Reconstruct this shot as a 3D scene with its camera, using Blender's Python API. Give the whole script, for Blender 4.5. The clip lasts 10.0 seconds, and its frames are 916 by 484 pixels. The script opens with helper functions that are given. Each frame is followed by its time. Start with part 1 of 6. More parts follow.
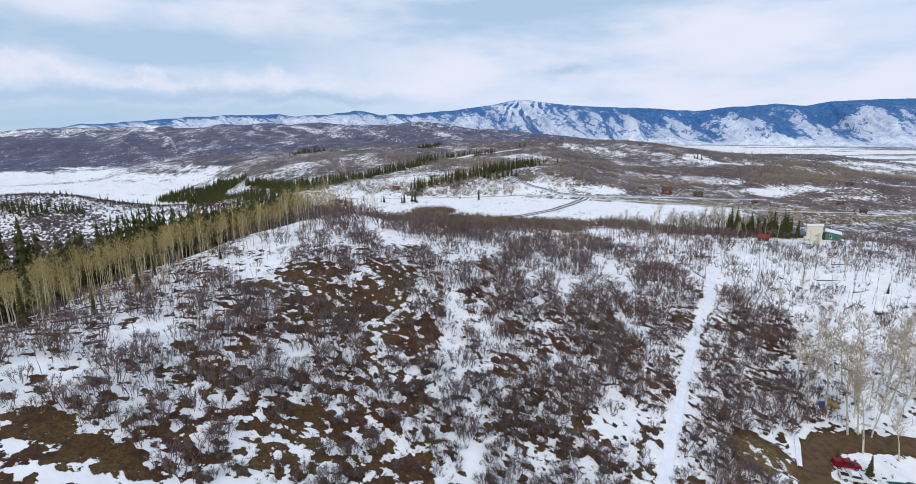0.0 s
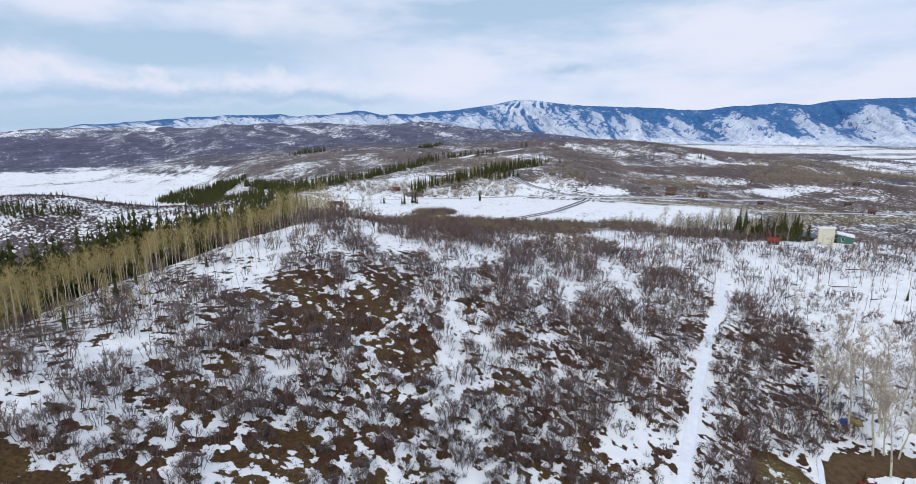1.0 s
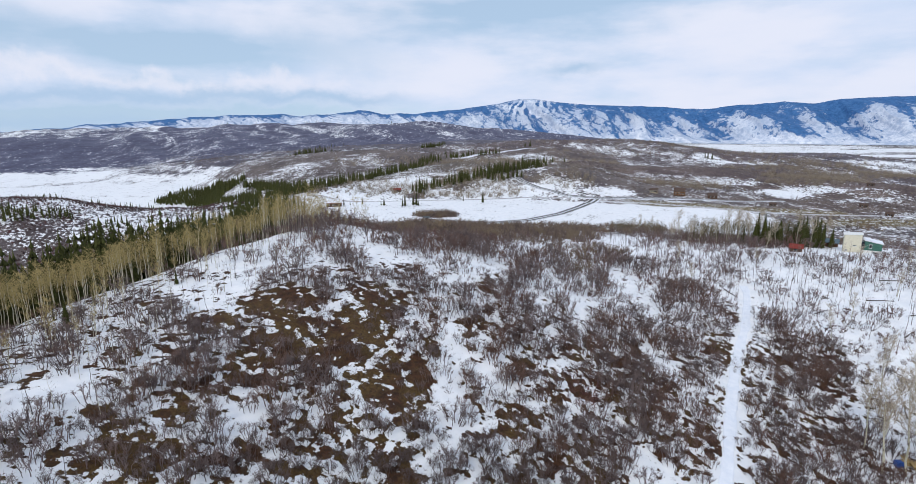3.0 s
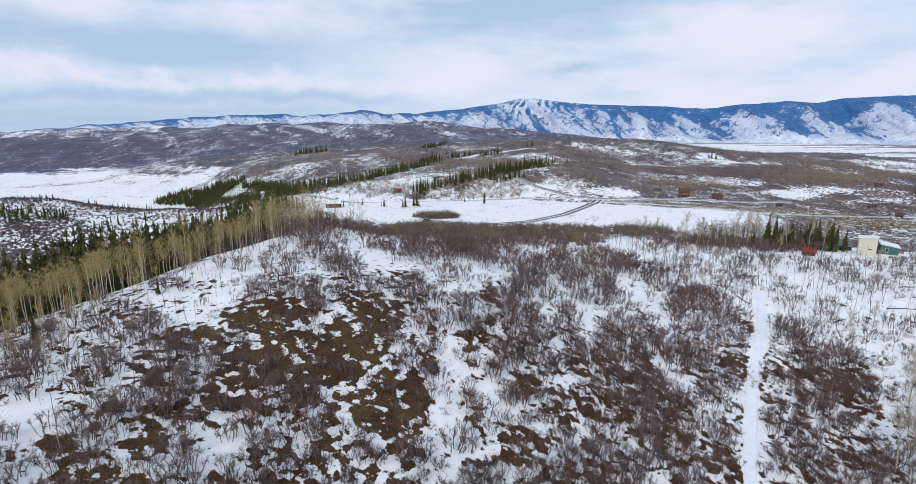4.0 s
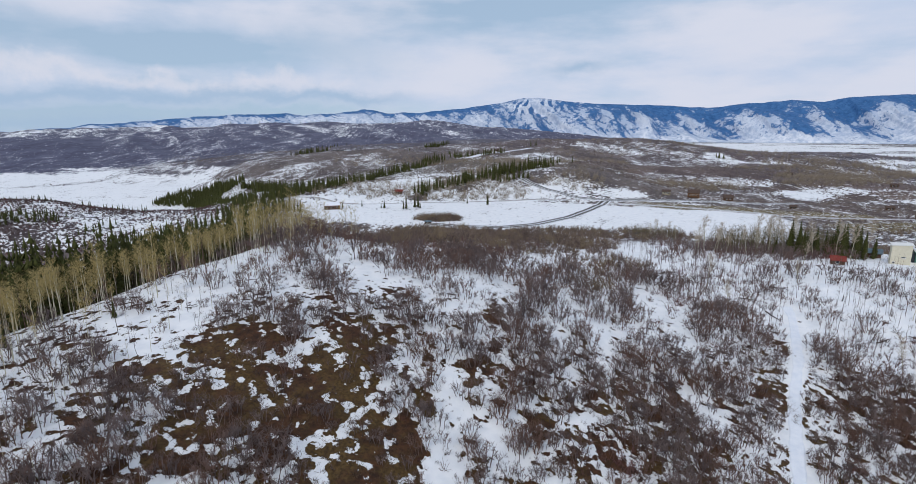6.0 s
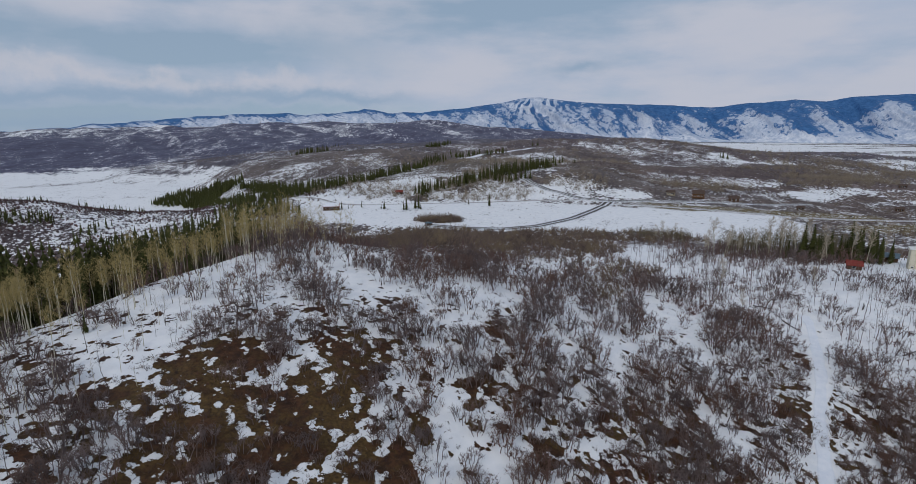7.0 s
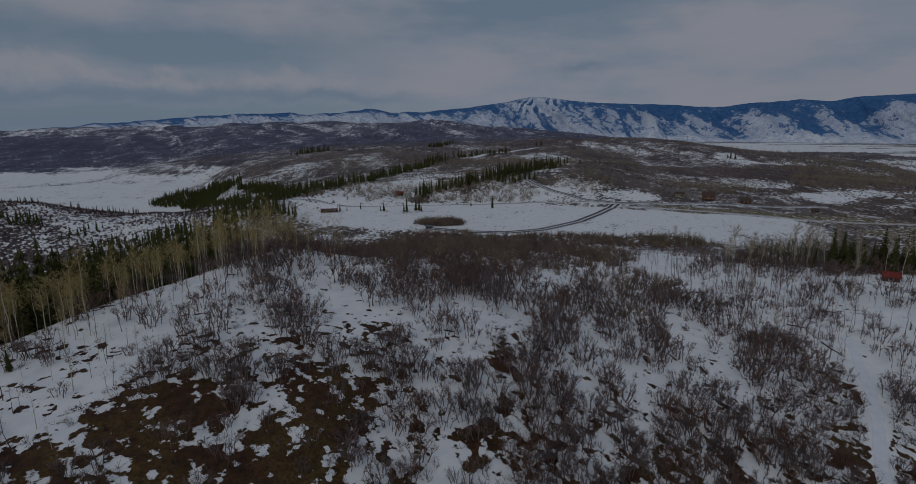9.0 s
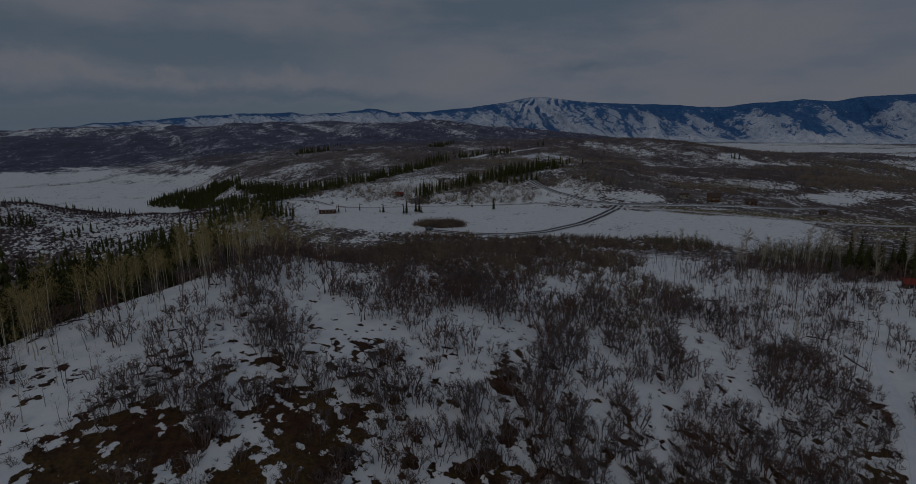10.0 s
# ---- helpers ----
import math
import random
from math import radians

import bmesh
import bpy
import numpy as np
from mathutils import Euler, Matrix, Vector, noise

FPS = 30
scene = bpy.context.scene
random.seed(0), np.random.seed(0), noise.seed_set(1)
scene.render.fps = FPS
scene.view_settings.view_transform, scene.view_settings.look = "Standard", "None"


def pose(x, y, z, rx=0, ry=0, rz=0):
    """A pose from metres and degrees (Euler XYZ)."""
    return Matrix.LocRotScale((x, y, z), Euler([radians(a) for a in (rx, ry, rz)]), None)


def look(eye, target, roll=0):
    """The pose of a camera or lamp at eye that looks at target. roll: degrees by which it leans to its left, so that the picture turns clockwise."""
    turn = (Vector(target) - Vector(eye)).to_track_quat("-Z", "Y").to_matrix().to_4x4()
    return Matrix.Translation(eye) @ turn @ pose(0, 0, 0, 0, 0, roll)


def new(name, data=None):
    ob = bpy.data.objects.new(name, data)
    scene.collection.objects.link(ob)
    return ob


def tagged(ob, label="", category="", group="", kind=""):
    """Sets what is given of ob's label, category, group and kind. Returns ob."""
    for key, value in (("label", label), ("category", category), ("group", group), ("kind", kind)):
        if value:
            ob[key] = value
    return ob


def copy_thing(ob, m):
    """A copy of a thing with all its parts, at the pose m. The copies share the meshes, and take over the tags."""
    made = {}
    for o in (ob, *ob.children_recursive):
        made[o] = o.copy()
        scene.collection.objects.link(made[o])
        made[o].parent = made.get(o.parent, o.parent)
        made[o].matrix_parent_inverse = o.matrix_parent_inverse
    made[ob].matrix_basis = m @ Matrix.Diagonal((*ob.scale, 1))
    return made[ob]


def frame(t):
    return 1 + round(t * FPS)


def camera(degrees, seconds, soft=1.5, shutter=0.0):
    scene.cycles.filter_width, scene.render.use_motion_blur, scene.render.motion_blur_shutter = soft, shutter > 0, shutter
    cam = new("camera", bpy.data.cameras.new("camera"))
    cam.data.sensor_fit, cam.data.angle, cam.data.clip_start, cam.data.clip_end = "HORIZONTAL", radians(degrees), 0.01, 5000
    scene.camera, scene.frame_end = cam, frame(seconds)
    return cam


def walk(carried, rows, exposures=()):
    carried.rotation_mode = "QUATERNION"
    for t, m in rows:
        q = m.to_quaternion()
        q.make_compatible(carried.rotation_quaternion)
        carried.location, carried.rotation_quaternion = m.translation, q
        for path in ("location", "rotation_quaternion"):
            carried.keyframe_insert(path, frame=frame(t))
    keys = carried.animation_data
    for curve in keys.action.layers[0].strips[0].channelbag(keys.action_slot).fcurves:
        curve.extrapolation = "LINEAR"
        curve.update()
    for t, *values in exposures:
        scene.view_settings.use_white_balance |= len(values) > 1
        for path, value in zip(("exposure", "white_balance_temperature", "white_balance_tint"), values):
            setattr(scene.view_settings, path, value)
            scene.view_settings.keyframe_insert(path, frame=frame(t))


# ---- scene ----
cam = camera(82.6, 10.0, 0.5)
EYE = 65.0
# seconds, x, y, climb, yaw, pitch, lean
ROWS = [
    (0, 0.00, 0.00, 0.00, 0.000, -11.969, 0.000),
    (0.5, 0.34, 3.49, 0.12, 0.085, -11.981, 0.038),
    (1, 0.63, 6.99, 0.22, 0.169, -11.994, 0.073),
    (1.5, 0.89, 10.48, 0.30, 0.254, -12.007, 0.105),
    (2, 1.11, 13.98, 0.36, 0.338, -12.022, 0.134),
    (2.5, 1.30, 17.49, 0.41, 0.422, -12.036, 0.160),
    (3.25, 1.53, 22.76, 0.45, 0.548, -12.059, 0.194),
    (4, 1.72, 28.06, 0.47, 0.672, -12.082, 0.220),
    (4.5, 1.81, 31.61, 0.46, 0.754, -12.097, 0.234),
    (5, 1.89, 35.17, 0.45, 0.835, -12.111, 0.245),
    (5.5, 1.96, 38.75, 0.42, 0.916, -12.125, 0.253),
    (6.25, 2.04, 44.16, 0.37, 1.035, -12.144, 0.258),
    (7, 2.12, 49.61, 0.31, 1.152, -12.161, 0.258),
    (7.5, 2.17, 53.27, 0.26, 1.228, -12.171, 0.253),
    (8, 2.22, 56.96, 0.21, 1.303, -12.179, 0.246),
    (8.5, 2.28, 60.68, 0.16, 1.377, -12.186, 0.235),
    (9, 2.34, 64.42, 0.10, 1.450, -12.191, 0.222),
    (9.5, 2.43, 68.19, 0.05, 1.520, -12.194, 0.205),
    (10, 2.52, 72.00, 0.00, 1.590, -12.194, 0.186),
]
# the picture fades towards the end
FADE = [(0.0, 0.0), (5.4, 0.0)] + [(t / 4, 2.25 * math.log2(1 - 0.126 * (t / 4 - 5.45))) for t in range(23, 41)]
walk(cam, [(t, pose(x, y, EYE + z, 90 + pitch, lean, yaw)) for t, x, y, z, yaw, pitch, lean in ROWS],
     [(t, -0.05 + s) for t, s in FADE])

# ---------------------------------------------------------------- sky and sun
def link(tree, a, b):
    tree.links.new(a, b)


def maths(tree, operation, a, b=None, c=None, clamp=False):
    n = tree.nodes.new("ShaderNodeMath")
    n.operation, n.use_clamp = operation, clamp
    for socket, value in zip(n.inputs, (a, b, c)):
        if value is None:
            continue
        if isinstance(value, (int, float)):
            socket.default_value = value
        else:
            tree.links.new(value, socket)
    return n.outputs[0]


def smooth(tree, value, low, high):
    n = tree.nodes.new("ShaderNodeMapRange")
    n.interpolation_type = "SMOOTHSTEP"
    n.inputs["From Min"].default_value, n.inputs["From Max"].default_value = low, high
    tree.links.new(value, n.inputs["Value"])
    return n.outputs["Result"]


def mixed(tree, factor, a, b, blend="MIX"):
    n = tree.nodes.new("ShaderNodeMix")
    n.data_type, n.blend_type = "RGBA", blend
    for socket, value in ((n.inputs[0], factor), (n.inputs[6], a), (n.inputs[7], b)):
        if isinstance(value, (int, float)):
            socket.default_value = value
        elif isinstance(value, tuple):
            socket.default_value = (*value, 1.0)
        else:
            tree.links.new(value, socket)
    return n.outputs[2]


def noisy(tree, vector, scale, detail=4.0, rough=0.55, stretch=None):
    if stretch:
        m = tree.nodes.new("ShaderNodeMapping")
        m.inputs["Scale"].default_value = stretch
        tree.links.new(vector, m.inputs["Vector"])
        vector = m.outputs[0]
    n = tree.nodes.new("ShaderNodeTexNoise")
    n.inputs["Scale"].default_value, n.inputs["Detail"].default_value, n.inputs["Roughness"].default_value = scale, detail, rough
    tree.links.new(vector, n.inputs["Vector"])
    return n.outputs["Fac"]


SUN_HEIGHT, SUN_TURN = radians(38), radians(205)
world = bpy.data.worlds.new("overcast_sky")
scene.world = world
world.use_nodes = True
wt = world.node_tree
wt.nodes.clear()
sky = wt.nodes.new("ShaderNodeTexSky")
sky.sky_type, sky.sun_disc = "NISHITA", False
sky.sun_elevation, sky.sun_rotation = SUN_HEIGHT, SUN_TURN
sky.altitude, sky.air_density, sky.dust_density = 2200, 1.0, 1.0
way = wt.nodes.new("ShaderNodeTexCoord").outputs["Generated"]
# flat cloud banks, wider than they are high
sheet = noisy(wt, way, 1.6, 5.0, 0.5, (1.0, 1.0, 7.0))
puffs = noisy(wt, way, 3.6, 7.0, 0.55, (1.0, 1.0, 3.4))
cover = smooth(wt, maths(wt, "ADD", maths(wt, "MULTIPLY", sheet, 0.6), maths(wt, "MULTIPLY", puffs, 0.5)), 0.38, 0.64)
blue = mixed(wt, 0.8, sky.outputs[0], (6.0, 8.0, 10.5))
cloud = mixed(wt, smooth(wt, puffs, 0.35, 0.65), (7.6, 8.9, 11.4), (9.5, 10.0, 11.7))
# a heaped bank low in the west with clear air under it, and one small dark cloud
axes = wt.nodes.new("ShaderNodeSeparateXYZ")
link(wt, way, axes.inputs[0])


def hump(value, middle, width):
    d = maths(wt, "DIVIDE", maths(wt, "SUBTRACT", value, middle), width)
    return maths(wt, "POWER", 2.718, maths(wt, "MULTIPLY", maths(wt, "MULTIPLY", d, d), -1.0))


west = smooth(wt, axes.outputs[0], -0.02, -0.3)
edge = maths(wt, "ADD", axes.outputs[2], maths(wt, "MULTIPLY", maths(wt, "SUBTRACT", noisy(wt, way, 9.0, 5.0, 0.6, (1.0, 1.0, 1.6)), 0.5), 0.075))
clear = maths(wt, "MULTIPLY", west, maths(wt, "ADD", hump(edge, 0.03, 0.016), maths(wt, "MULTIPLY", hump(edge, 0.135, 0.04), 0.75)))
window_of_blue = maths(wt, "MULTIPLY", maths(wt, "MULTIPLY", hump(axes.outputs[0], 0.1, 0.2), hump(edge, 0.21, 0.05)), 0.7)
streak = maths(wt, "SUBTRACT", edge, maths(wt, "MULTIPLY", axes.outputs[0], 0.22))
streak = maths(wt, "MULTIPLY", maths(wt, "MULTIPLY", smooth(wt, axes.outputs[0], 0.25, 0.5), hump(streak, 0.05, 0.022)), 0.6)
cover = maths(wt, "ADD", maths(wt, "SUBTRACT", maths(wt, "SUBTRACT", cover, clear), window_of_blue), streak, None, True)
colour = mixed(wt, cover, blue, cloud)
# heaped tops with sharp edges, the base in shade
heaps = noisy(wt, way, 11.0, 6.0, 0.6, (1.0, 1.0, 1.0))
top = maths(wt, "ADD", 0.042, maths(wt, "MULTIPLY", heaps, 0.15))
top = maths(wt, "SUBTRACT", top, maths(wt, "MULTIPLY", smooth(wt, axes.outputs[0], -0.63, -0.56), 0.026))
over = maths(wt, "SUBTRACT", top, axes.outputs[2])
bank = maths(wt, "MULTIPLY", maths(wt, "MULTIPLY", smooth(wt, over, -0.012, 0.022), smooth(wt, edge, 0.036, 0.07)), smooth(wt, axes.outputs[0], -0.12, -0.3))
lit = mixed(wt, smooth(wt, over, 0.045, 0.008), (7.2, 8.6, 11.0), (10.2, 10.3, 11.6))
colour = mixed(wt, maths(wt, "MULTIPLY", bank, 0.7), colour, lit)
under = maths(wt, "MULTIPLY", smooth(wt, axes.outputs[0], -0.05, -0.2), hump(edge, 0.056, 0.012))
colour = mixed(wt, maths(wt, "MULTIPLY", under, 0.8, None, True), colour, (5.0, 7.0, 9.6))
haze = maths(wt, "MULTIPLY", smooth(wt, axes.outputs[0], -0.15, -0.5), hump(edge, 0.014, 0.022))
colour = mixed(wt, maths(wt, "MULTIPLY", haze, 0.75, None, True), colour, (5.3, 7.2, 9.7))
scrap = maths(wt, "MULTIPLY", hump(axes.outputs[0], 0.2, 0.045), hump(edge, 0.106, 0.011))
colour = mixed(wt, maths(wt, "MULTIPLY", scrap, 0.9, None, True), colour, (5.3, 7.2, 9.7))
shade = wt.nodes.new("ShaderNodeBackground")
link(wt, colour, shade.inputs["Color"])
shade.inputs["Strength"].default_value = 0.085
out = wt.nodes.new("ShaderNodeOutputWorld")
link(wt, shade.outputs[0], out.inputs["Surface"])

sun = new("sun", bpy.data.lights.new("sun", "SUN"))
sun.data.energy, sun.data.angle, sun.data.color = 1.5, radians(12), (1.0, 0.94, 0.85)
sun.matrix_world = look((math.sin(SUN_TURN) * 500, math.cos(SUN_TURN) * 500, 65 + 500 * math.tan(SUN_HEIGHT)), (0, 0, 65))


# ---------------------------------------------------------------- materials
def material(name, colour, rough=0.9, bump=None, metal=0.0):
    """A plain start: returns the material, its tree, its shader and its world-sized coordinates."""
    m = bpy.data.materials.new(name)
    m.use_nodes = True
    t = m.node_tree
    s = t.nodes["Principled BSDF"]
    s.inputs["Base Color"].default_value = (*colour, 1)
    s.inputs["Roughness"].default_value, s.inputs["Metallic"].default_value = rough, metal
    s.inputs["Specular IOR Level"].default_value = 0.25
    co = t.nodes.new("ShaderNodeTexCoord").outputs["Object"]
    return m, t, s, co


def bumped(t, s, value, strength, distance):
    b = t.nodes.new("ShaderNodeBump")
    b.inputs["Strength"].default_value, b.inputs["Distance"].default_value = strength, distance
    link(t, value, b.inputs["Height"])
    link(t, b.outputs[0], s.inputs["Normal"])


def attribute(t, name):
    a = t.nodes.new("ShaderNodeAttribute")
    a.attribute_name = name
    return a.outputs["Fac"]


def ground_material():
    m, t, s, co = material("snowy_ground", (0.8, 0.82, 0.86), 0.75)
    cover, scrub, grass = attribute(t, "snow"), attribute(t, "scrub"), attribute(t, "grass")
    purple, red = attribute(t, "haze_tint"), attribute(t, "red")
    fine = noisy(t, co, 0.7, 6.0, 0.68)
    broad = noisy(t, co, 0.16, 4.0, 0.6)
    # snow left in scraps of a metre or three, with crisp rims
    scraps = noisy(t, co, 0.52, 3.0, 0.5)
    texture = maths(t, "ADD", maths(t, "MULTIPLY", fine, 0.8), maths(t, "ADD", maths(t, "MULTIPLY", scraps, 1.5), maths(t, "MULTIPLY", broad, 0.8)))
    near = maths(t, "ADD", maths(t, "SUBTRACT", texture, 1.55), maths(t, "SUBTRACT", cover, 0.5))
    # oak scrub far off: bush-sized dots that close up where it stands thick
    long_way, close_by = noisy(t, co, 0.3, 3.0, 0.7, (1.0, 0.26, 0.7)), noisy(t, co, 0.4, 3.0, 0.6)
    bushes = maths(t, "ADD", close_by, maths(t, "MULTIPLY", smooth(t, purple, 0.45, 0.8), maths(t, "SUBTRACT", long_way, close_by)))
    clumps = noisy(t, co, 0.075, 5.0, 0.65, (1.0, 0.6, 0.8))
    drifts = noisy(t, co, 0.024, 7.0, 0.72, (1.0, 0.4, 1.0))
    dots = maths(t, "ADD", maths(t, "ADD", maths(t, "MULTIPLY", bushes, 1.4), maths(t, "MULTIPLY", clumps, 1.05)), maths(t, "MULTIPLY", drifts, 0.75))
    dots = maths(t, "ADD", maths(t, "SUBTRACT", dots, 1.6), maths(t, "MULTIPLY", maths(t, "SUBTRACT", cover, 0.52), 0.6))
    near_mask, far_mask = smooth(t, near, -0.012, 0.03), smooth(t, dots, -0.05, 0.07)
    mask = maths(t, "ADD", near_mask, maths(t, "MULTIPLY", scrub, maths(t, "SUBTRACT", far_mask, near_mask)))
    soil = mixed(t, smooth(t, fine, 0.3, 0.7), (0.028, 0.0125, 0.0065), (0.098, 0.042, 0.0175))
    straw = mixed(t, smooth(t, noisy(t, co, 2.5, 4.0), 0.35, 0.65), (0.058, 0.034, 0.009), (0.125, 0.076, 0.023))
    soil = mixed(t, maths(t, "MULTIPLY", smooth(t, broad, 0.4, 0.58), 0.85), soil, straw)
    specks = noisy(t, co, 2.2, 4.0, 0.65)
    soil = mixed(t, maths(t, "MULTIPLY", smooth(t, specks, 0.5, 0.62), 0.45), soil, (0.014, 0.009, 0.008))
    hay = mixed(t, smooth(t, noisy(t, co, 1.2, 4.0), 0.35, 0.65), (0.085, 0.062, 0.02), (0.19, 0.14, 0.055))
    soil = mixed(t, grass, soil, hay)
    tone = maths(t, "ADD", maths(t, "MULTIPLY", drifts, 0.6), maths(t, "MULTIPLY", bushes, 0.4))
    twigs = mixed(t, smooth(t, tone, 0.38, 0.62), (0.07, 0.054, 0.046), (0.2, 0.165, 0.132))
    rust = mixed(t, smooth(t, tone, 0.38, 0.62), (0.058, 0.036, 0.035), (0.15, 0.098, 0.086))
    # blue-purple of distance haze, put into the scrub colour of the far ranges
    haze_tint = mixed(t, smooth(t, tone, 0.38, 0.62), (0.042, 0.043, 0.082), (0.105, 0.106, 0.165))
    twigs = mixed(t, purple, mixed(t, red, twigs, rust), haze_tint)
    soil = mixed(t, scrub, soil, twigs)
    snow = mixed(t, smooth(t, noisy(t, co, 0.3, 5.0), 0.3, 0.7), (0.76, 0.78, 0.81), (0.87, 0.875, 0.885))
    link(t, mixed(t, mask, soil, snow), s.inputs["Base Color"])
    bumped(t, s, maths(t, "ADD", maths(t, "MULTIPLY", mask, 0.8), maths(t, "MULTIPLY", fine, 0.6)), 0.7, 0.35)
    return m


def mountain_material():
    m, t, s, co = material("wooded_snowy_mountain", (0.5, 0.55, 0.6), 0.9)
    woods_and_shade = attribute(t, "woods_and_shade")
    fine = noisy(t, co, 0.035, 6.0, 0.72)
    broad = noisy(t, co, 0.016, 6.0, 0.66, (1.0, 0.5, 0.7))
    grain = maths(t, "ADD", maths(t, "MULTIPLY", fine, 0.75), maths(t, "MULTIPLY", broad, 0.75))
    # forest cover with the shaded sides of the spurs painted into it
    mask = smooth(t, maths(t, "ADD", maths(t, "SUBTRACT", maths(t, "MULTIPLY", grain, 2.0), 1.5), woods_and_shade), 0.36, 0.64)
    # the blue of distance haze is put into the forest's base colour
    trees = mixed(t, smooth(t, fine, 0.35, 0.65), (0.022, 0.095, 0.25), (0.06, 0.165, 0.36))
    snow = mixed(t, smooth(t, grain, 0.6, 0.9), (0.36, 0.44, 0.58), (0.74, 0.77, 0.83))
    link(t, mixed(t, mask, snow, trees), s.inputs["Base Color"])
    return m


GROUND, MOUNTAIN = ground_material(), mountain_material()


# ---------------------------------------------------------------- terrain
def hashed(ix, iy, seed):
    """A repeatable number from 0 to 1 for each lattice point."""
    n = (ix.astype(np.int64) * 374761393 + iy.astype(np.int64) * 668265263 + seed * 974634777) & 0xFFFFFFFF
    n = ((n ^ (n >> 13)) * 1274126177) & 0xFFFFFFFF
    return ((n ^ (n >> 16)) & 0xFFFF) / 65535.0


def value_noise(x, y, size, seed):
    """Smooth noise from -1 to 1 with features of about that size in metres."""
    u, v = np.asarray(x, float) / size, np.asarray(y, float) / size
    iu, iv = np.floor(u), np.floor(v)
    fu, fv = u - iu, v - iv
    fu, fv = fu * fu * (3 - 2 * fu), fv * fv * (3 - 2 * fv)
    a, b = hashed(iu, iv, seed), hashed(iu + 1, iv, seed)
    c, d = hashed(iu, iv + 1, seed), hashed(iu + 1, iv + 1, seed)
    return 2 * ((a + (b - a) * fu) * (1 - fv) + (c + (d - c) * fu) * fv) - 1


def layered(x, y, size, seed, octaves=4, gain=0.5):
    total, amp, norm = 0, 1.0, 0.0
    for k in range(octaves):
        total = total + amp * value_noise(x + 17.3 * k, y - 9.1 * k, size / 2 ** k, seed + k)
        norm += amp
        amp *= gain
    return total / norm


def ramp(v, a, b):
    t = np.clip((v - a) / (b - a), 0, 1)
    return t * t * (3 - 2 * t)


def to_segment(x, y, x0, y0, x1, y1):
    """The distance to a stretch of line, and how far along it, 0 to 1."""
    dx, dy = x1 - x0, y1 - y0
    k = np.clip(((x - x0) * dx + (y - y0) * dy) / (dx * dx + dy * dy), 0, 1)
    return np.hypot(x - x0 - k * dx, y - y0 - k * dy), k


# long hills: from x, y to x, y; height at both ends; half width
HILLS = [
    (-540, 390, -290, 500, 66, 26, 115),     # scrub hill across the gully
    (-540, 560, -300, 590, 25, 12, 70),      # its flat shoulder, with conifers
    (-390, 490, -285, 512, 3.5, 4.5, 36),    # its low crest towards the lake
    (-420, 880, -250, 840, 26, 22, 85),      # spruce knoll at the valley's edge
]
